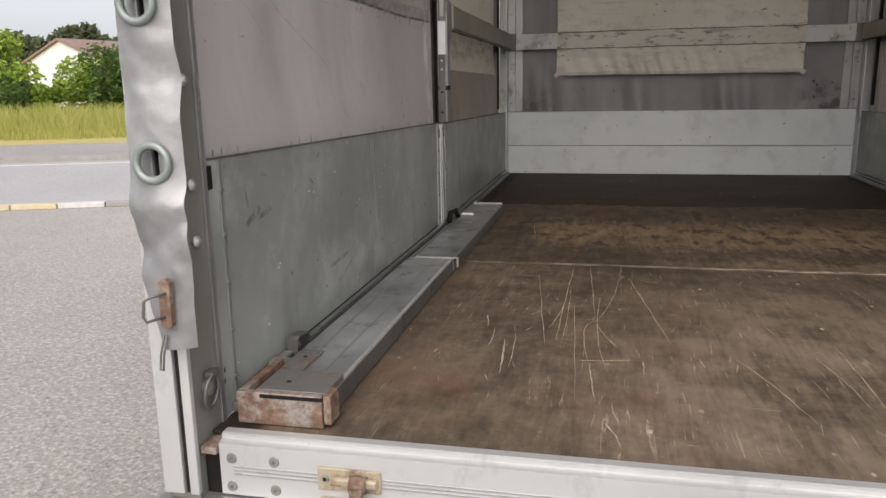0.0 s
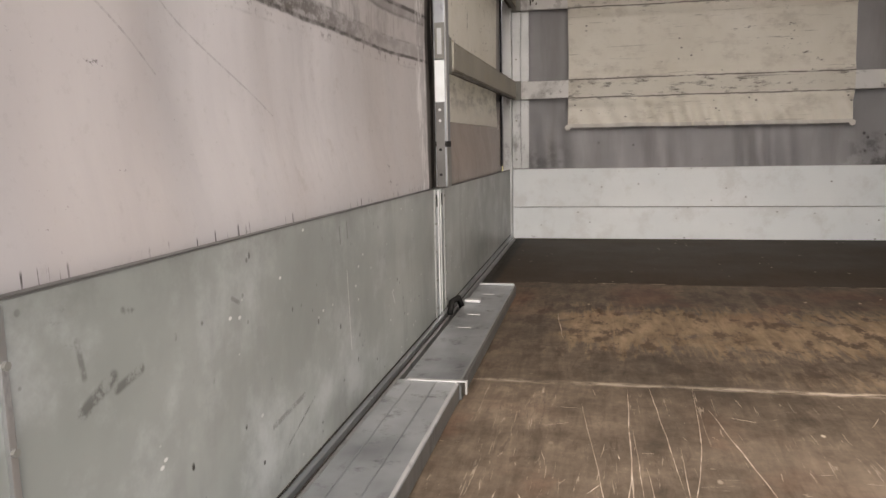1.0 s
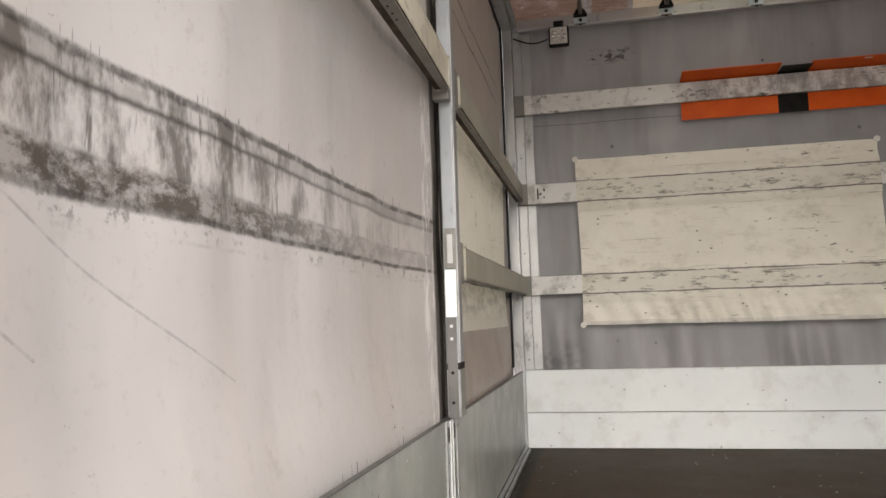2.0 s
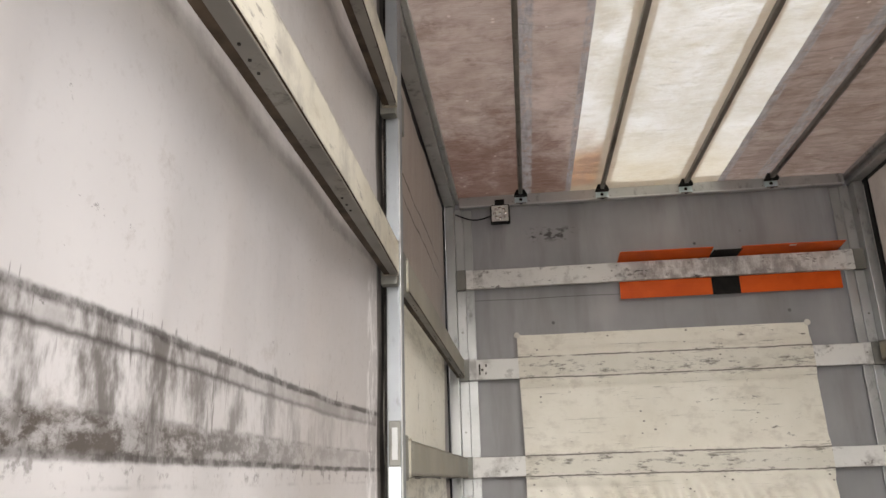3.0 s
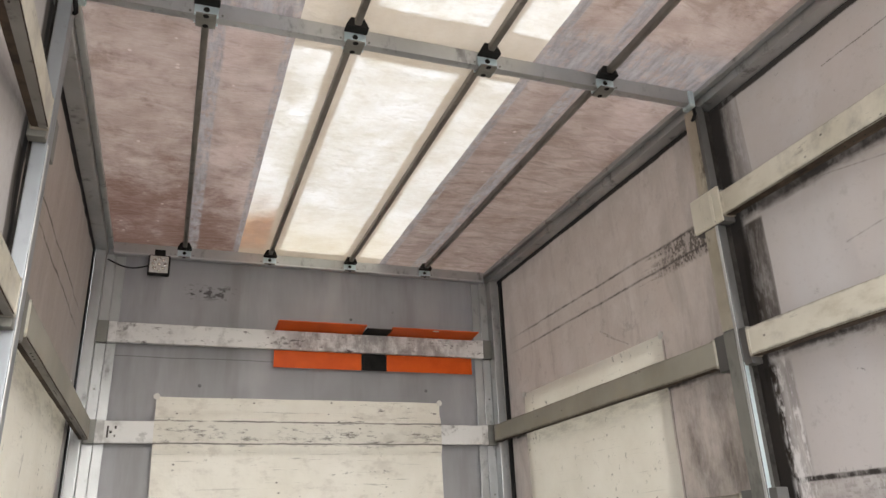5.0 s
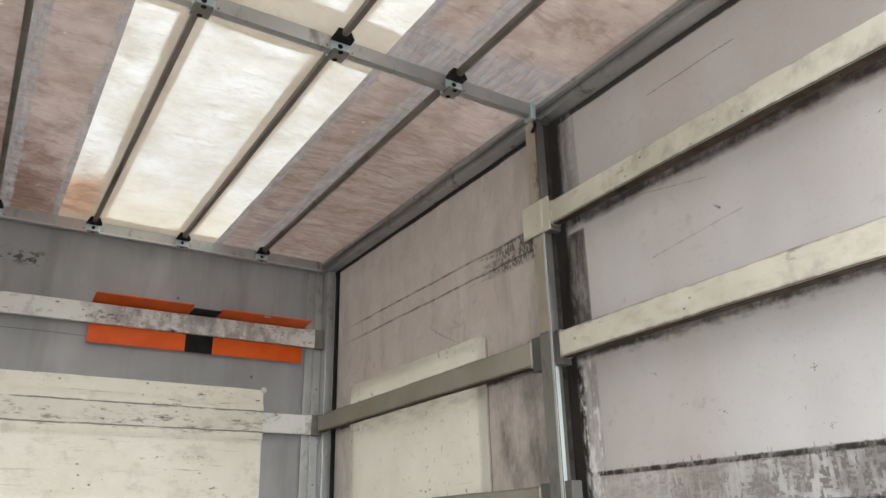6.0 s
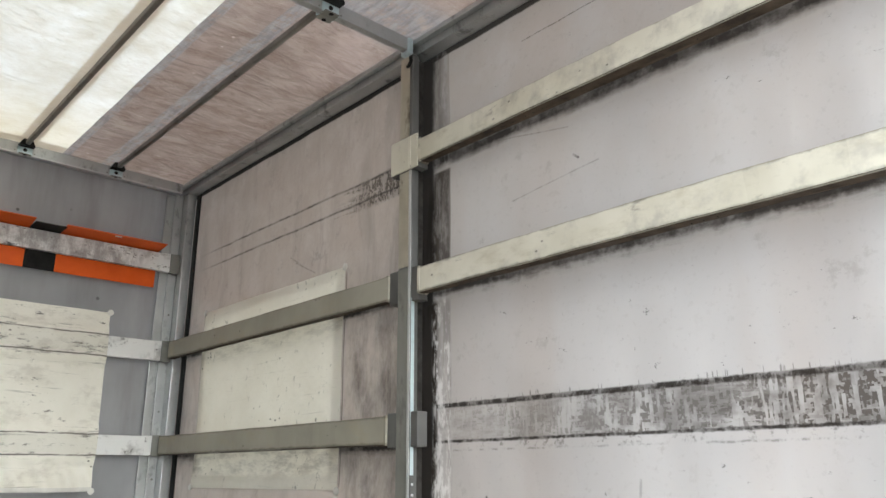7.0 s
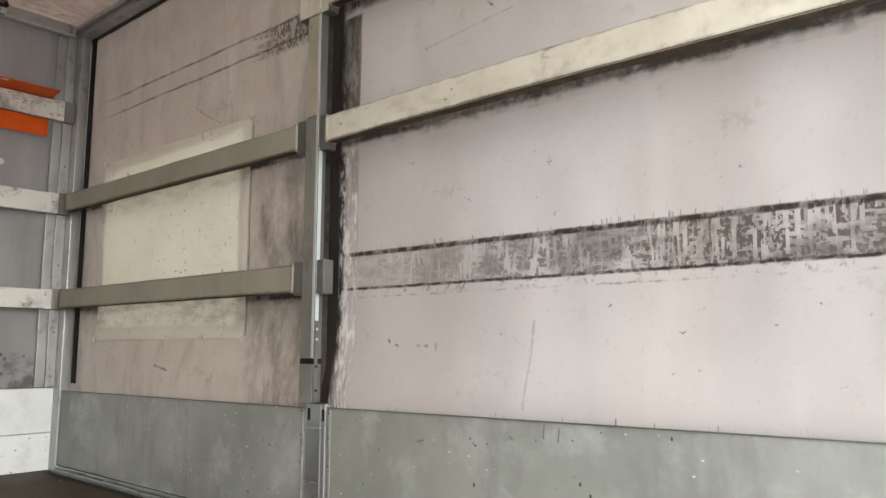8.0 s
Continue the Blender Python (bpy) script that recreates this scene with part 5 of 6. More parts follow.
def middle_post(x, d, clamp):
    t = thing("middle_post", (x, POST, 0), "worn aluminium side post with slat pockets", "post", "posts of the truck body")
    y0, y1 = POST - 0.031, POST + 0.031
    part("column", box(*inward(x, d, 0.001 if clamp else -0.002, 0.030), y0, y1, 0.40, 2.032, 0.003), DARK_STEEL if clamp else ALU_POST, t)
    part("bright_edge", box(*inward(x, d, 0.0305, 0.0325), y0 + 0.001, y0 + 0.012, 0.53, 1.602, 0.0008), ALU_PALE, t, "rubbed bright edge")
    if clamp:
        for z0, z1, m in ((0.53, 1.270, STEEL), (1.275, 1.600, POST_PAINT), (1.726, 2.03, POST_PAINT)):
            part("worn_face", box(*inward(x, d, 0.0305, 0.0318), y0 + 0.0135, y1 - 0.0005, z0, z1, 0.0005), m, t, "cream paint worn to rusty steel" if m is POST_PAINT else "dull grey steel face")
        part("rear_edge", box(*inward(x, d, 0.016, 0.0290), y0 - 0.0018, y0 - 0.0004, 0.64, 1.17, 0.0005), ZINC, t, "rubbed bright edge")
    # flange coloured near black to imitate shade between post and tarpaulin
    part("back_flange", box(*inward(x, d, -0.036 if clamp else -0.012, -0.0025), y0 + 0.020, y1 - 0.010, 0.40, 2.032, 0.001), GRIME_SHADE, t)
    for lo, hi in LEVELS:
        part("slat_pocket", box(*inward(x, d, -0.016, 0.0295), y1 + 0.0025, y1 + 0.045, lo - 0.008, hi + 0.008, 0.003), DARK_STEEL if clamp else STEEL, t, "grey steel slat pocket")
        if clamp or lo > 1.0:
            part("slat_pocket", box(*inward(x, d, -0.010, 0.0295), y0 - 0.034, y0 - 0.0025, lo - 0.008, hi + 0.008, 0.003), DARK_STEEL if clamp else STEEL, t, "grey steel slat pocket")
    plate = part("lock_plate", box(*inward(x, d, 0.018 if clamp else 0.002, 0.029 if clamp else 0.026), y0 - 0.0045, y0 - 0.0005, 0.40, 0.635, 0.001), DARK_STEEL, t, "perforated lock plate")
    for z in (0.435, 0.505, 0.585, 0.615):
        part("screw", cyl((x + d * (0.0235 if clamp else 0.014), y0 - 0.0055, z), (0, -1, 0), 0.0040, 0.003, 10), ALU_PALE if z > 0.55 else BLACK, plate)
    part("lock_band", box(*inward(x, d, -0.001, 0.0312), y0 - 0.001, y1 + 0.001, 0.512, 0.528, 0.001), BLACK, t, "black catch")
    part("lower_sleeve", box(*inward(x, d, -0.001, 0.0315), y0 + 0.004, y1 + 0.002, 0.40, 0.5115, 0.001), STEEL, t, "dark lower sleeve")
    low = part("board_lock", box(*inward(x, d, -0.030, 0.002), LOCK - 0.043, LOCK + 0.053, 0.004, 0.395, 0.003), ALU_DARK, t, "lock pillar between the side boards")
    for y, m in (((-0.040, SCRAPED), (-0.018, ALU)) if clamp else ((-0.018, SCRAPED), (0.012, ALU_PALE))):
        part("bright_edge", box(*inward(x, d, 0.002, 0.006), LOCK + y - 0.0018, LOCK + y + 0.0018, 0.01, 0.392, 0.0008), m, low)
    for y in (-0.030, 0.036):
        part("keyhole", box(*inward(x, d, 0.002, 0.0035), LOCK + y - 0.006, LOCK + y + 0.006, 0.345, 0.380, 0.001), BLACK, low)
    if clamp:
        part("slat_clamp", box(*inward(x, d, 0.0298, 0.0375), POST - 0.064, POST + 0.070, 1.604, 1.722, 0.004), CLAMP, t, "cream painted slat clamp")
        part("clamp_rib", box(*inward(x, d, 0.0378, 0.0405), POST - 0.034, POST - 0.022, 1.607, 1.719, 0.001), CLAMP, t, "raised cream rib")
        part("clamp_step", box(*inward(x, d, 0.0378, 0.0392), POST + 0.020, POST + 0.068, 1.612, 1.714, 0.001), CLAMP, t, "cream plate on the clamp")
    else:
        part("pale_sleeve", box(*inward(x, d, 0.001, 0.028), y0 - 0.003, y0 - 0.0005, 0.637, 0.750, 0.001), WHITE, t, "white painted sleeve")
        part("clamp_frame", box(*inward(x, d, 0.003, 0.0295), y0 - 0.007, y0 - 0.0005, 0.752, 0.85, 0.002), STEEL, t, "steel slat clamp")
        part("clamp_face", box(*inward(x, d, 0.010, 0.023), y0 - 0.009, y0 - 0.0072, 0.765, 0.835, 0.001), ALU, t, "steel slat clamp")
    part("hook", tube([(x + d * 0.032, POST - 0.02, 2.03), (x + d * 0.038, POST - 0.03, 2.0), (x + d * 0.04, POST - 0.02, 1.985), (x + d * 0.034, POST - 0.008, 1.99)], 0.006, 8), BLACK, t, "small black tarpaulin hook", True)
    return t


middle_post(0.0, 1, False)
middle_post(W, -1, True)


def front_post(x, d):
    t = thing("corner_post", (x, FRONT, 0), "aluminium corner post beside the front tarpaulin", "post", "posts of the truck body")
    part("column", box(*inward(x, d, -0.036, 0.008), FRONT - 0.07, FRONT - 0.002, 0.0, 2.032, 0.004), ALU, t)
    part("flange", box(*inward(x, d, 0.0085, 0.050), FRONT - 0.014, FRONT - 0.002, 0.372, 2.032, 0.002), ALU, t)
    part("lip", box(*inward(x, d, 0.051, 0.092), FRONT - 0.004, FRONT + 0.004, 0.372, 2.028, 0.002), ALU, t, "pale tarpaulin strip")
    for lo, hi in LEVELS:
        part("slat_pocket", box(*inward(x, d, 0.0085, 0.055), FRONT - 0.042, FRONT - 0.0145, lo - 0.004, hi + 0.004, 0.002), STEEL, t, "grey steel slat pocket")
    # black strip added for the dark open gap between post and tarpaulin
    part("seal_strip", box(*inward(x, d, -0.044, -0.037), FRONT - 0.112, FRONT - 0.072, 0.39, 2.03, 0.001), BLACK, t, "black strip for rubber seal and gap shade")
    for z in (0.42, 0.62, 0.93, 1.4):
        part("rivet", cyl((x + d * 0.028, FRONT - 0.0155, z), (0, -1, 0), 0.005, 0.004, 10), STEEL, t)
    return t


front_post(0.0, 1)
front_post(W, -1)


def rear_post(x, d):
    t = thing("rear_post", (x, 1.42, -0.1), "galvanised rear corner post with buttons and a rubber seal", "post", "posts of the truck body")
    part("column", box(*inward(x, d, -0.055, -0.001), 1.385, 1.474, -0.095, 2.032, 0.004), STEEL, t)
    part("seal_strip", box(*inward(x, d, -0.020, -0.012), 1.380, 1.3845, -0.08, 2.0, 0.001), BLACK, t, "black strip for rubber seal and gap shade")
    part("rear_cover", box(*inward(x, d, -0.011, 0.004), 1.374, 1.3845, -0.08, 2.0, 0.002), ALU_PALE, t, "pale aluminium cover strip")
    part("outer_cover", box(*inward(x, d, -0.055, -0.021), 1.374, 1.3845, -0.08, 2.0, 0.002), ALU_PALE, t, "pale aluminium cover strip")
    part("inner_edge", box(*inward(x, d, -0.0005, 0.004), 1.462, 1.474, -0.02, 2.03, 0.001), ALU, t)
    part("foot", box(*inward(x, d, -0.075, 0.0), 1.35, 1.40, -0.118, -0.0955, 0.004), STEEL, t)
    for z in (0.305, 0.39, 0.54, 0.70, 0.86, 1.02, 1.18, 1.34):
        part("button", cyl((x + d * 0.004, 1.428, z), (1, 0, 0), 0.0085, 0.010, 14, None, None, 0.003), ALU_PALE, t, "shiny tarpaulin button", True)
    part("slot", box(*inward(x, d, -0.001, 0.001), 1.478, 1.494, 0.375, 0.412, 0.001), BLACK, t, "dark slot")
    cup = part("lashing_ring_cup", cyl((x + d * 0.004, 1.428, 0.074), (1, 0, 0), 0.015, 0.010, 20, None, 0.011), STEEL, t, "round lashing cup", True)
    ring = [(x + d * (0.010 + 0.004 * math.sin(2 * math.pi * i / 20)), 1.424 + 0.020 * math.cos(2 * math.pi * i / 20), 0.070 + 0.027 * math.sin(2 * math.pi * i / 20)) for i in range(20)]
    part("ring_lug", box(*inward(x, d, 0.002, 0.016), 1.418, 1.444, 0.090, 0.102, 0.003), DARK_STEEL, cup)
    part("lashing_ring", tube(ring, 0.0035, 8, None, True), DARK_STEEL, cup, "steel lashing ring", True)
    part("rust_bracket", box(*inward(x, d, 0.001, 0.027), 1.392, 1.50, -0.020, -0.008, 0.002), RUST, t, "rusty corner bracket")
    # black block added where there is only a shaded recess
    part("bumper", box(*inward(x, d, 0.001, 0.026), 1.405, 1.44, -0.092, -0.0205, 0.003), BLACK, t, "black block standing for the shaded corner recess")
    return t


rear_post(0.0, 1)
rear_post(W, -1)

for x, d in ((0.0, 1), (W, -1)):
    r = thing("top_rail", (x, 3.2, 2.04), "aluminium roof side rail", "roof rail", "rails of the roof frame")
    part("rail", box(*inward(x, d, -0.040, 0.012), 1.39, FRONT, 2.034, 2.080, 0.003), ALU, r)
    part("upper_lip", box(*inward(x, d, 0.0125, 0.034), 1.39, FRONT, 2.062, 2.080, 0.003), ALU, r)

for name, y0, y1, label in (("cross_beam", POST - 0.032, POST - 0.006, "aluminium roof cross beam"), ("front_beam", FRONT - 0.05, FRONT + 0.0, "aluminium front roof beam"), ("rear_beam", 1.40, 1.46, "aluminium rear roof beam")):
    b = thing(name, (W / 2, y0, 2.04), label, "roof beam", "beams of the roof frame")
    prof = [(y0, 2.036), (y1, 2.036), (y1, 2.083), (y1 - 0.004, 2.083), (y1 - 0.004, 2.060), (y0 + 0.004, 2.060), (y0 + 0.004, 2.083), (y0, 2.083)]
    part("beam", extrude_profile(prof, "x", 0.036, W - 0.036), ALU, b)
    if name == "cross_beam":
        for x in (0.036, W - 0.056):
            part("end_plate", box(x, x + 0.02, y0 - 0.006, y1 + 0.010, 2.024, 2.0835, 0.003), ZINC, b, "zinc end plate")
    if name == "front_beam":
        part("lower_edge", box(0.04, W - 0.04, y0 - 0.006, y0 + 0.012, 2.028, 2.0355, 0.002), ALU_PALE, b, "bright lower edge")


def rail_bracket(x, y, d):
    """Black rubber shoe in a zinc clip; d: 1 when the rail leaves towards the front."""
    t = thing("rail_bracket", (x, y, 2.05), "black rubber rail shoe in a zinc clip", "bracket", "brackets of the roof rails")
    shoe = extrude_profile([(x - 0.033, 2.066), (x + 0.033, 2.066), (x + 0.030, 2.074), (x + 0.019, 2.095), (x - 0.019, 2.095), (x - 0.030, 2.074)], "y", y + d * 0.0035, y + d * 0.034)
    part("shoe", shoe, BLACK, t, "black rubber shoe")
    o = [(y + d * 0.0005, 2.0325), (y + d * 0.0005, 2.0655), (y + d * 0.0032, 2.0655), (y + d * 0.0032, 2.0420), (y + d * 0.0075, 2.0375), (y + d * 0.0075, 2.0325)]
    clip = part("clip", extrude_profile(o, "x", x - 0.031, x + 0.031), ZINC, t, "zinc plated clip")
    part("hole", cyl((x, y + d * 0.0036, 2.0525), (0, 1, 0), 0.0082, 0.0016, 16), BLACK, clip)
    part("foot_plate", box(x - 0.026, x + 0.026, *sorted((y - d * 0.014, y + d * 0.016)), 2.0285, 2.0322, 0.0008), STEEL, clip, "grey plate under the beam")
    part("hole", cyl((x, y + d * 0.008, 2.0282), (0, 0, 1), 0.0078, 0.0012, 14), BLACK, clip)
    for s in (-1, 1):
        part("rivet", cyl((x + s * 0.041, y + d * 0.0015, 2.044), (0, 1, 0), 0.003, 0.003, 8), STEEL, clip)


for x in RAILS:
    for y, d in ((POST - 0.032, -1), (POST - 0.006, 1), (FRONT - 0.05, -1), (1.46, 1)):
        rail_bracket(x, y, d)
    for lo, hi in ((1.46, POST - 0.032), (POST - 0.006, FRONT - 0.05)):
        r = thing("roof_rail", (x, lo, 2.07), "slim grimy steel tube under the roof tarpaulin", "roof rail", "slim rails under the roof")
        part("tube", box(x - 0.010, x + 0.010, lo + 0.034, hi - 0.034, 2.068, 2.090, 0.005), RAIL, r)

# ---- slats ----


def side_slat(x, d, y0, y1, level, mat, label):
    lo, hi = level
    t = thing("side_batten", (x, y0, lo), label, "slat", "slats in the side walls")
    bm = bmesh.new()
    v = []
    k = 14
    rnd = random.Random(int(1000 * (x + y0 + lo)))
    a, b = inward(x, d, -0.002, 0.034)
    bow = 0.010 if y1 < POST else 0.0
    for i in range(k + 1):
        y = y0 + (y1 - y0) * i / k
        a, b = inward(x, d, -0.002, 0.034 + bow * math.sin(math.pi * i / k))
        w = [rnd.uniform(-0.0012, 0.0012) for _ in range(4)]
        v.append([bm.verts.new(p) for p in ((a, y, lo + w[0]), (b, y, lo + w[1]), (b, y, hi + w[2]), (a, y, hi + w[3]))])
    for i in range(k):
        for j in range(4):
            bm.faces.new((v[i][j], v[i][(j + 1) % 4], v[i + 1][(j + 1) % 4], v[i + 1][j]))
    bm.faces.new(v[0][::-1])
    bm.faces.new(v[-1])
    bmesh.ops.recalc_face_normals(bm, faces=bm.faces)
    sharp = [e for e in bm.edges if len(e.link_faces) == 2 and e.calc_face_angle() > 0.8]
    bmesh.ops.bevel(bm, geom=sharp, offset=0.003, segments=2, affect="EDGES")
    # faces turned down take the dark underside colour, dirt and shade together
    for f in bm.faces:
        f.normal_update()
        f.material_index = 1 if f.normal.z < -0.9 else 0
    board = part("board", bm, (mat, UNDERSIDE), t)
    bm = bmesh.new()
    rows = []
    for i in range(k + 1):
        y = y0 + 0.013 + (y1 - y0 - 0.026) * i / k
        q = bow * math.sin(math.pi * (y - y0) / (y1 - y0))
        rows.append([bm.verts.new((x + d * e, y, z)) for e, z in ((0.0165, lo - 0.0016), (0.0325 + q, lo - 0.0016), (0.0325 + q, lo - 0.0034), (0.0165, lo - 0.0034))])
    for i in range(k):
        for j in range(4):
            bm.faces.new((rows[i][j], rows[i][(j + 1) % 4], rows[i + 1][(j + 1) % 4], rows[i + 1][j]))
    bm.faces.new(rows[0][::-1])
    bm.faces.new(rows[-1])
    bmesh.ops.recalc_face_normals(bm, faces=bm.faces)
    # right flanges take the underside colour to imitate shade below the slat
    flange = part("flange", bm, FLANGE if d > 0 else UNDERSIDE, t, "grey lower flange with rivets" if d > 0 else "grimy lower flange with rivets, darkened with painted shade")
    a, b = inward(x, d, -0.002, 0.034)
    for y in (y0, y1 - 0.012):
        part("end_cap", box(a - 0.0012, b + 0.0012, y + 0.0005, y + 0.0115, lo - 0.0022, hi + 0.0022, 0.001), mat, t, "folded end cap")
    y = y0 + 0.15
    while y < y1 - 0.1:
        for k in (0.0, 0.033, 0.062):
            part("rivet", cyl((x + d * 0.0245, y + k, lo - 0.0042), (0, 0, 1), 0.0022, 0.0020, 8), GRIME_SHADE, flange)
        y += 0.47
    return t


LONG_SLATS = ((1.619, 1.698), (1.181, 1.262))
SHORT_SLATS = ((1.178, 1.260), (0.730, 0.814))
for x, d in ((0.0, 1), (W, -1)):
    for lv in LONG_SLATS:
        side_slat(x, d, 1.476, POST - 0.0657, lv, SLAT_CREAM, "long cream slat in the side wall, grimy edges with painted shade")
    for lv in SHORT_SLATS:
        side_slat(x, d, POST + 0.0767, FRONT - 0.071, lv, SLAT_GREY, "short grey slat in the side wall")

for i, (lo, hi) in enumerate(LEVELS):
    s = thing("front_batten", (W / 2, FRONT, lo), "white painted slat across the front wall, scratched", "slat", "slats across the front wall")
    part("board", box(0.0555, W - 0.0555, FRONT - 0.040, FRONT - 0.016, lo, hi, 0.003), SLAT_WHITE, s)
    if i == 1:
        for x0, x1, z0, z1 in ((0.101, 0.108, 0.022, 0.072), (0.112, 0.122, 0.040, 0.050), (0.132, 0.139, 0.058, 0.072), (0.131, 0.137, 0.024, 0.034)):
            part("ink_bar", box(x0, x1, FRONT - 0.0407, FRONT - 0.0402, lo + z0, lo + z1), GRIME_SHADE, s, "worn dark writing")
    for x in (0.0565, W - 0.0895):
        part("end_sleeve", box(x, x + 0.033, FRONT - 0.0412, FRONT - 0.0150, lo - 0.0012, hi + 0.0012, 0.001), SLAT_WHITE, s, "painted end sleeve")

# ---- cream patches ----
PX = (0.292, 1.625)


def patch_y(x, z):
    over = 0.0
    for lo, hi in LEVELS[1:]:
        over = max(over, min(1.0, max(0.0, 1.0 - max(lo - z, z - hi, 0.0) / 0.05)))
    low = max(0.0, min(1.0, (0.725 - z) / 0.1))
    return FRONT - 0.0425 + 0.016 * (1 - over) ** 2 + 0.017 * low * (math.sin(x * 72 + z * 26 + 2 * math.sin(x * 7)) - 1) * (0.2 + 0.8 * max(0, math.sin(x * 2.2 - 0.8))) + 0.0015 * wave(x, z, 8)


def patch_at(u, v):
    x = PX[0] + u * (PX[1] - PX[0]) + 0.004 * math.sin(v * 5)
    z = 0.578 + v * (1.372 - 0.578) + 0.003 * wave(u * 3, v, 2) - 0.006 * (1 - v) * u
    return (x, patch_y(x, z), z)


pt = thing("front_patch", (W / 2, FRONT, 0.578), "large cream tarpaulin patch stretched over the front slats", "tarpaulin patch")
part("patch_sheet", sheet(130, 90, patch_at), PATCH, pt, "", True)
for u in (0, 1):
    for v in (0, 1):
        p = Vector(patch_at(u, v))
        part("corner_tab", cyl((p.x, p.y - 0.002, p.z), (0, -1, 0), 0.014, 0.003, 18), TAB, pt, "round pale corner tab")
part("hem", sheet(80, 3, lambda u, v: tuple(Vector(patch_at(u, v * 0.022)) + Vector((0, -0.002, 0)))), TAB, pt, "welded lower hem", True)

for side, (y0, y1) in PATCH_SPAN.items():
    s = -1 if side < 0 else 1
    t = thing("side_patch", (0 if side < 0 else W, 4.1, 0.58), "cream tarpaulin patch welded to the side wall behind the slats", "tarpaulin patch")
    part("patch_sheet", sheet(60, 50, lambda u, v: (side_x(side, y0 + u * (y1 - y0), 0.585 + v * 0.795) - s * 0.004, y0 + u * (y1 - y0), 0.585 + v * 0.795 + 0.006 * (1 - v) * (1 - u))), PATCH_SIDE, t, "", True)
    for yy in (y0, y1):
        for z in (0.588, 1.378):
            part("corner_tab", cyl((side_x(side, yy, z) - s * 0.006, yy, z), (1, 0, 0), 0.014, 0.003, 18), TAB, t, "round pale corner tab")

# ---- orange edge protectors hung over the top slat ----
ep = thing("edge_protector", (1.32, FRONT - 0.03, 1.53), "orange plastic edge protector with a black joint hung over the slat", "edge protector")


def angle(x0, x1, rise):
    top = LEVELS[0][1]
    o = [(FRONT - 0.010, 1.528), (FRONT - 0.006, 1.528), (FRONT - 0.006, top + 0.010), (FRONT - 0.13, top + rise + 0.004), (FRONT - 0.13, top + rise), (FRONT - 0.010, top + 0.004)]
    return extrude_profile(o, "x", x0, x1)


part("orange_angle", angle(0.795, 1.225, 0.022), ORANGE, ep)
part("orange_angle", angle(1.355, 1.815, 0.018), ORANGE, ep)
part("joint", angle(1.2255, 1.3545, 0.006), BLACK, ep, "black plastic joint")
part("stop_block", box(1.57, 1.60, FRONT - 0.125, FRONT - 0.11, 1.7165, 1.7185, 0.001), TAB, ep)

# ---- work light under the front beam ----
lx, lz = 0.24, 1.978
wl = thing("work_light", (lx, FRONT - 0.055, lz), "small square black work light with round reflectors", "work light")
part("housing", box(lx - 0.049, lx + 0.049, FRONT - 0.075, FRONT - 0.038, lz - 0.049, lz + 0.049, 0.010), BLACK, wl, "black square housing")
lens = part("lens", box(lx - 0.041, lx + 0.041, FRONT - 0.0785, FRONT - 0.0752, lz - 0.041, lz + 0.041, 0.001), LENS, wl, "pale lens")
for i in range(9):
    ang = 2 * math.pi * i / 8
    r = 0.0 if i == 8 else 0.027
    part("reflector", cyl((lx + r * math.cos(ang), FRONT - 0.0795, lz + r * math.sin(ang)), (0, -1, 0), 0.0085, 0.002, 14, None, 0.005), CHROME, lens, "", True)
part("bracket", box(lx - 0.024, lx + 0.024, FRONT - 0.066, FRONT - 0.0505, lz + 0.0495, lz + 0.078, 0.003), BLACK, wl, "black mounting bracket")
cable = [(lx - 0.049, FRONT - 0.055, lz - 0.004)]
for i in range(1, 9):
    u = i / 8
    cable.append((lx - 0.049 - u * 0.175, FRONT - 0.055 + 0.01 * u, lz - 0.004 - 0.020 * math.sin(u * 3.6) + 0.012 * u))
part("cable", tube(cable, 0.0035, 6), BLACK, wl, "thin black cable", True)

# ---- aluminium boards stowed along the edge ----
s1 = thing("stowed_board", (0.13, 1.45, 0.0), "stowed aluminium board with a rusty steel end box", "aluminium board")
prof = [(0.046, 0.004), (0.1725, 0.004), (0.1735, 0.0400), (0.1720, 0.0430), (0.1690, 0.0450), (0.046, 0.045)]
bm = extrude_profile(prof, "y", 1.475, 2.485)
# right-hand faces get a darker material: shade put into the flank
for f in bm.faces:
    f.normal_update()
    f.material_index = 1 if f.normal.x > 0.3 and f.normal.z < 0.3 else 0
part("board_profile", bm, (STOWED, DARK_STEEL), s1)
for x in (0.078, 0.128):
    part("rib", box(x - 0.0015, x + 0.0015, 1.60, 2.48, 0.0450, 0.0457, 0.0003), ALU_DARK, s1)
part("lip", extrude_profile([(0.1670, 0.0450), (0.1692, 0.0446), (0.1722, 0.0424), (0.1726, 0.0428), (0.1695, 0.0453), (0.1670, 0.0456)], "y", 1.57, 2.477), SCRAPED, s1, "rubbed bright lip")
part("bright_end", box(0.066, 0.186, 2.478, 2.490, 0.0455, 0.0475, 0.0008), SCRAPED, s1, "worn shiny end edge")
part("bright_end", box(0.1865, 0.1905, 2.478, 2.490, 0.020, 0.0475, 0.001), SCRAPED, s1, "worn shiny end edge")
endbox = part("end_box", box(0.030, 0.174, 1.462, 1.474, 0.002, 0.056, 0.002), RUST, s1, "rusted steel end plate")
part("end_top", box(0.060, 0.176, 1.4745, 1.56, 0.0470, 0.0575, 0.0015), RUST_GREY, endbox, "grey steel top plate")
part("end_side", box(0.030, 0.044, 1.4745, 1.62, 0.002, 0.056, 0.002), RUST, endbox, "rusted side plate")
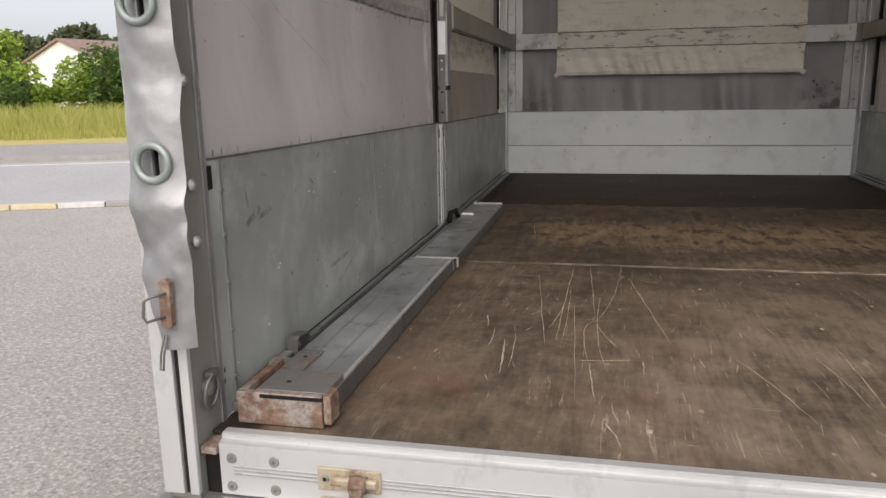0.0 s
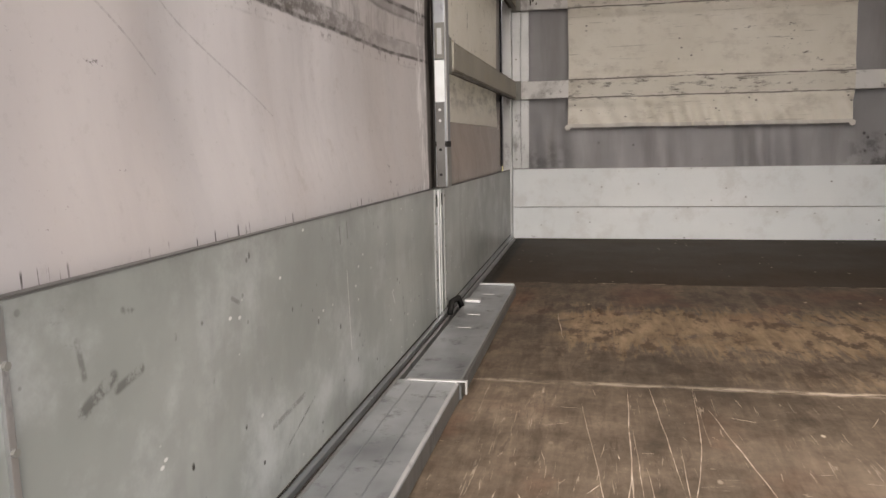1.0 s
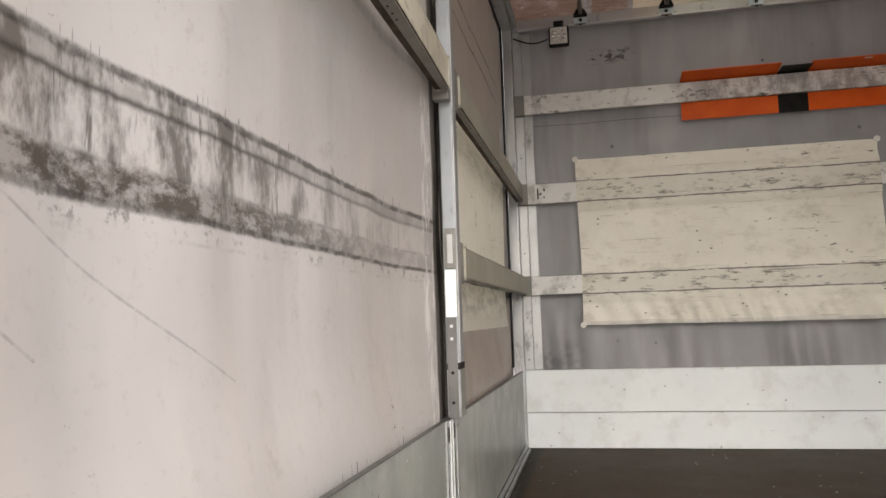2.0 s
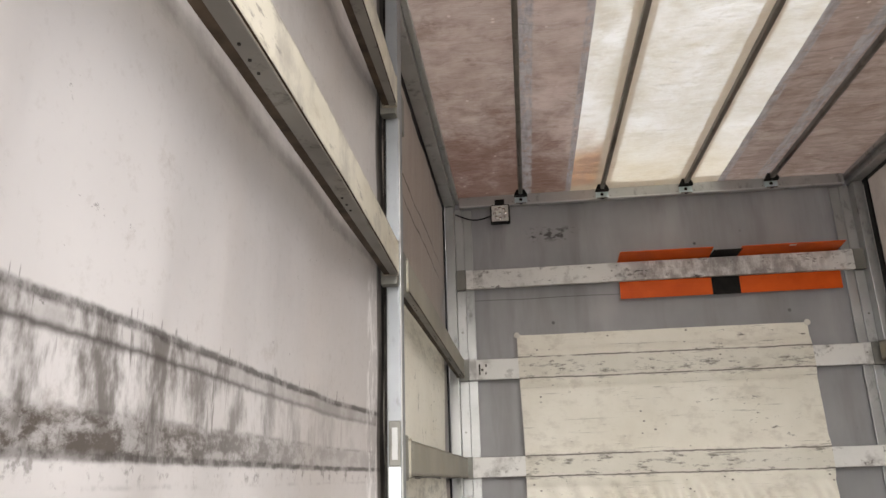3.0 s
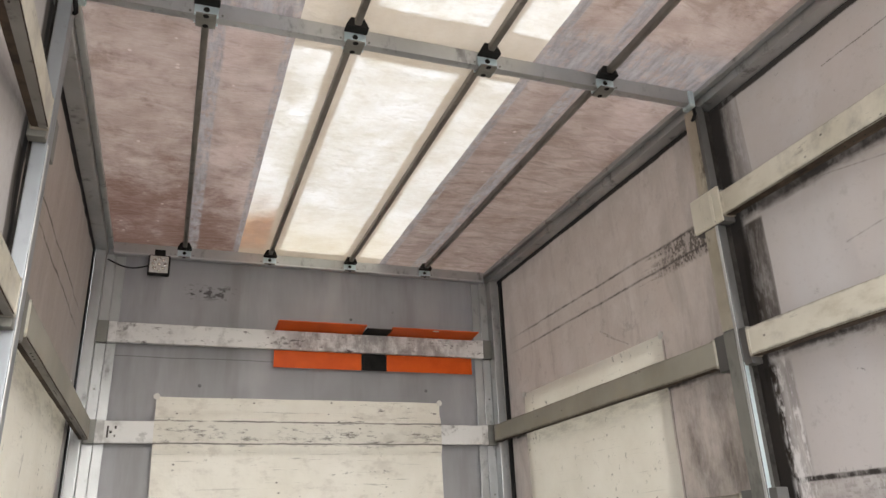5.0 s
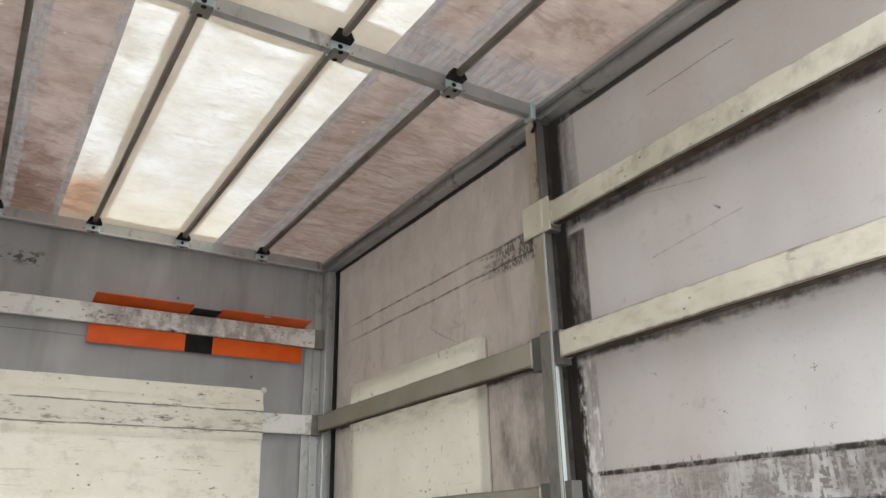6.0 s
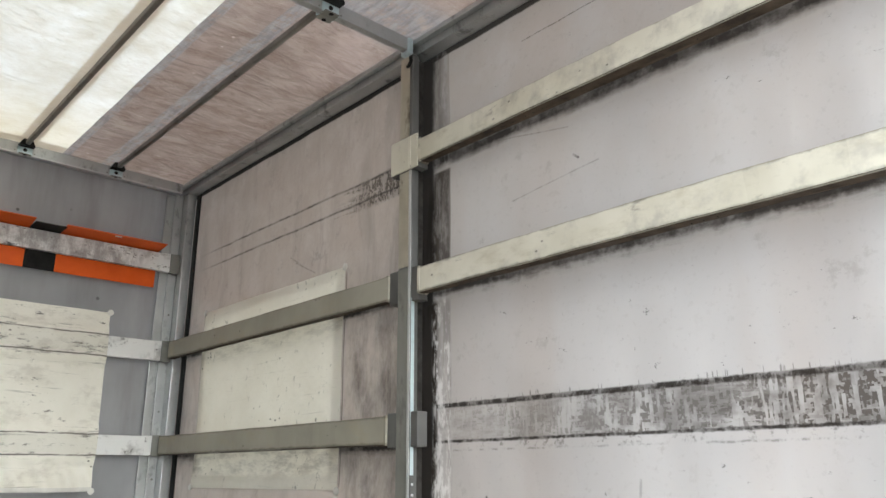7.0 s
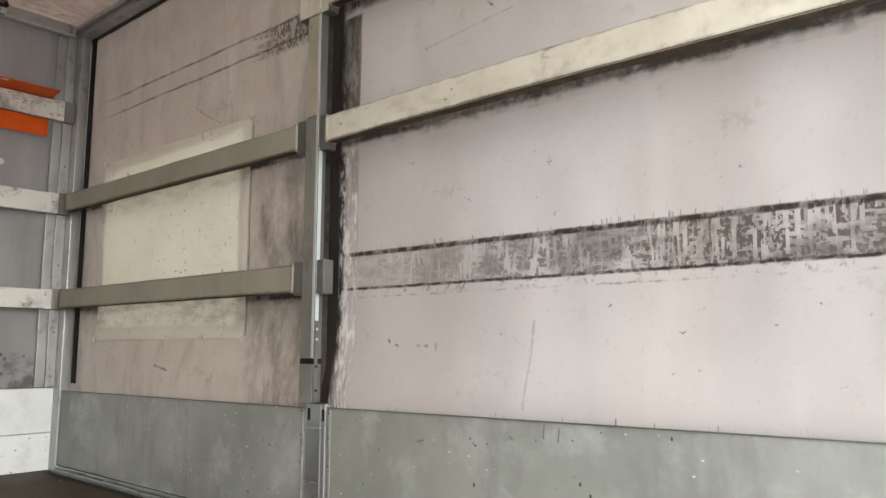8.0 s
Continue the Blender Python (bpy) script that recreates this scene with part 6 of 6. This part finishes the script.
part("end_arm", box(0.052, 0.094, 1.5605, 1.68, 0.0458, 0.0510, 0.0015), RUST_GREY, endbox, "grey steel arm")
part("end_slot", box(0.070, 0.176, 1.4610, 1.4625, 0.0475, 0.0535, 0.0005), BLACK, endbox, "dark slot")
part("end_corner", box(0.1765, 0.189, 1.462, 1.50, 0.010, 0.058, 0.002), RUST_HEAVY, endbox, "rusted corner")
for x, y, z in ((0.10, 1.51, 0.0577), (0.074, 1.64, 0.0512)):
    part("hole", cyl((x, y, z), (0, 0, 1), 0.004, 0.0015, 10), BLACK, endbox)

s2 = thing("stowed_board", (0.12, 2.5, 0.0), "stowed dull aluminium board with scraped edges", "aluminium board")
prof = [(0.052, 0.003), (0.176, 0.003), (0.176, 0.030), (0.173, 0.036), (0.168, 0.038), (0.052, 0.038)]
bm = extrude_profile(prof, "y", 2.494, 3.54)
# the flank's shade is put into its colour here too
for f in bm.faces:
    f.normal_update()
    f.material_index = 1 if f.normal.x > 0.6 else 0
part("board_profile", bm, (STOWED, DARK_STEEL), s2)
part("lip", box(0.1690, 0.1735, 2.496, 3.530, 0.0372, 0.0392, 0.0008), ALU, s2, "rubbed bright lip")
part("end_edge", box(0.052, 0.170, 3.531, 3.541, 0.0382, 0.044, 0.001), ALU, s2, "turned up end edge")
for y in (3.38, 3.10, 2.95):
    part("scrape", box(0.085, 0.12, y - 0.003, y + 0.003, 0.0380, 0.0388), ALU_PALE, s2, "bright scrape")

# ---- small fittings on the deck ----
g1 = thing("floor_catch", (0.03, 1.68, 0.03), "bent grey steel catch on the edge rail", "catch")
part("tongue", box(0.008, 0.050, 1.618, 1.650, 0.0305, 0.0450, 0.005), ALU, g1)
part("lug", box(0.008, 0.026, 1.652, 1.698, 0.0305, 0.040, 0.004), STEEL, g1)
part("hook", extrude_profile([(1.700, 0.0305), (1.702, 0.058), (1.710, 0.064), (1.752, 0.060), (1.762, 0.052), (1.764, 0.0305), (1.761, 0.0305), (1.758, 0.050), (1.751, 0.057), (1.711, 0.061), (1.705, 0.056), (1.703, 0.0305)], "x", 0.012, 0.034), DARK_STEEL, g1)
g2 = thing("floor_catch", (0.04, 3.25, 0.03), "scraped aluminium catch beside the middle post", "catch")
part("tongue", box(0.050, 0.098, 3.245, 3.275, 0.0385, 0.048, 0.004), ALU_PALE, g2)
part("hook", tube([(0.028, 3.13, 0.03), (0.030, 3.15, 0.062), (0.044, 3.18, 0.068), (0.05, 3.21, 0.031)], 0.009, 8), BLACK, g2, "", True)

# ---- silver flap of the rear curtain on the corner post ----
FLAP_Y = 1.362


def flap_at(u, v):
    z = 0.165 + v * (2.09 - 0.165)
    tear = max(0.0, (0.30 - z) / 0.14)
    x0 = -0.043 + 0.002 * math.sin(z * 11) + 0.022 * max(0.0, min(1.0, (0.27 - z) / 0.09))
    x1 = 0.040 + 0.0025 * math.sin(z * 7 + 1) - 0.010 * tear
    x = x0 + u * (x1 - x0)
    dents = 0.009 * wave(x * 2, z, 7) + 0.007 * abs(wave(x * 1.5 + 4, z + 0.6 * x, 15)) + 0.0022 * wave(x, z + 7, 38) + 0.020 * math.exp(-((z - 0.30 - 0.3 * (x + 0.05)) / 0.022) ** 2) * (0.6 - u) + 0.012 * math.exp(-((z - 0.55 + 0.2 * x) / 0.03) ** 2) * u - 0.010 * math.exp(-((z - 0.37) / 0.02) ** 2)
    curl = -0.018 * (2 * u - 1) ** 2
    return (x, FLAP_Y - 0.006 + dents - curl * 0.6 - 0.012, z)


EYES = [0.43 + 0.207 * i for i in range(8)]


def flap_mesh():
    """The flap with round holes cut where the eyelets sit."""
    bm = sheet(28, 420, flap_at)
    gone = [f for f in bm.faces if any((f.calc_center_median().x + 0.002) ** 2 + (f.calc_center_median().z - z) ** 2 < 0.0195 ** 2 for z in EYES)]
    bmesh.ops.delete(bm, geom=gone, context="FACES")
    return bm


fl = thing("curtain_flap", (0.0, FLAP_Y, 0.165), "crumpled silver tarpaulin flap with steel eyelets on the rear post", "tarpaulin flap")
part("flap_sheet", flap_mesh(), SILVER, fl, "", True)
for z in EYES:
    p = Vector(flap_at(0.5, (z - 0.165) / (2.09 - 0.165)))
    ring = [(-0.002 + 0.024 * math.cos(2 * math.pi * i / 28), p.y - 0.001, z + 0.024 * math.sin(2 * math.pi * i / 28)) for i in range(28)]
    part("eyelet", tube(ring, 0.0058, 8, None, True), EYELET, fl, "dull zinc eyelet ring", True)
hp = Vector(flap_at(0.4, 0.03))
part("handle_plate", extrude_profile([(-0.004, 0.205), (0.002, 0.200), (0.008, 0.200), (0.013, 0.205), (0.014, 0.266), (0.009, 0.272), (0.003, 0.272), (-0.003, 0.266)], "y", hp.y - 0.012, hp.y - 0.002), RUST_HEAVY, fl, "rusty handle plate")
part("wire_handle", tube([(0.008, hp.y - 0.012, 0.252), (-0.006, hp.y - 0.026, 0.250), (-0.015, hp.y - 0.030, 0.244), (-0.018, hp.y - 0.030, 0.222), (-0.015, hp.y - 0.028, 0.214), (0.004, hp.y - 0.012, 0.218)], 0.0022, 8), DARK_STEEL, fl, "bent wire handle", True)
part("wire_loop", tube([(-0.006, hp.y - 0.004, 0.188), (-0.013, hp.y - 0.006, 0.158), (-0.016, hp.y - 0.006, 0.136), (-0.011, hp.y - 0.006, 0.136), (-0.008, hp.y - 0.006, 0.158), (-0.002, hp.y - 0.004, 0.188)], 0.0015, 6), DARK_STEEL, fl, "hanging wire loop", True)
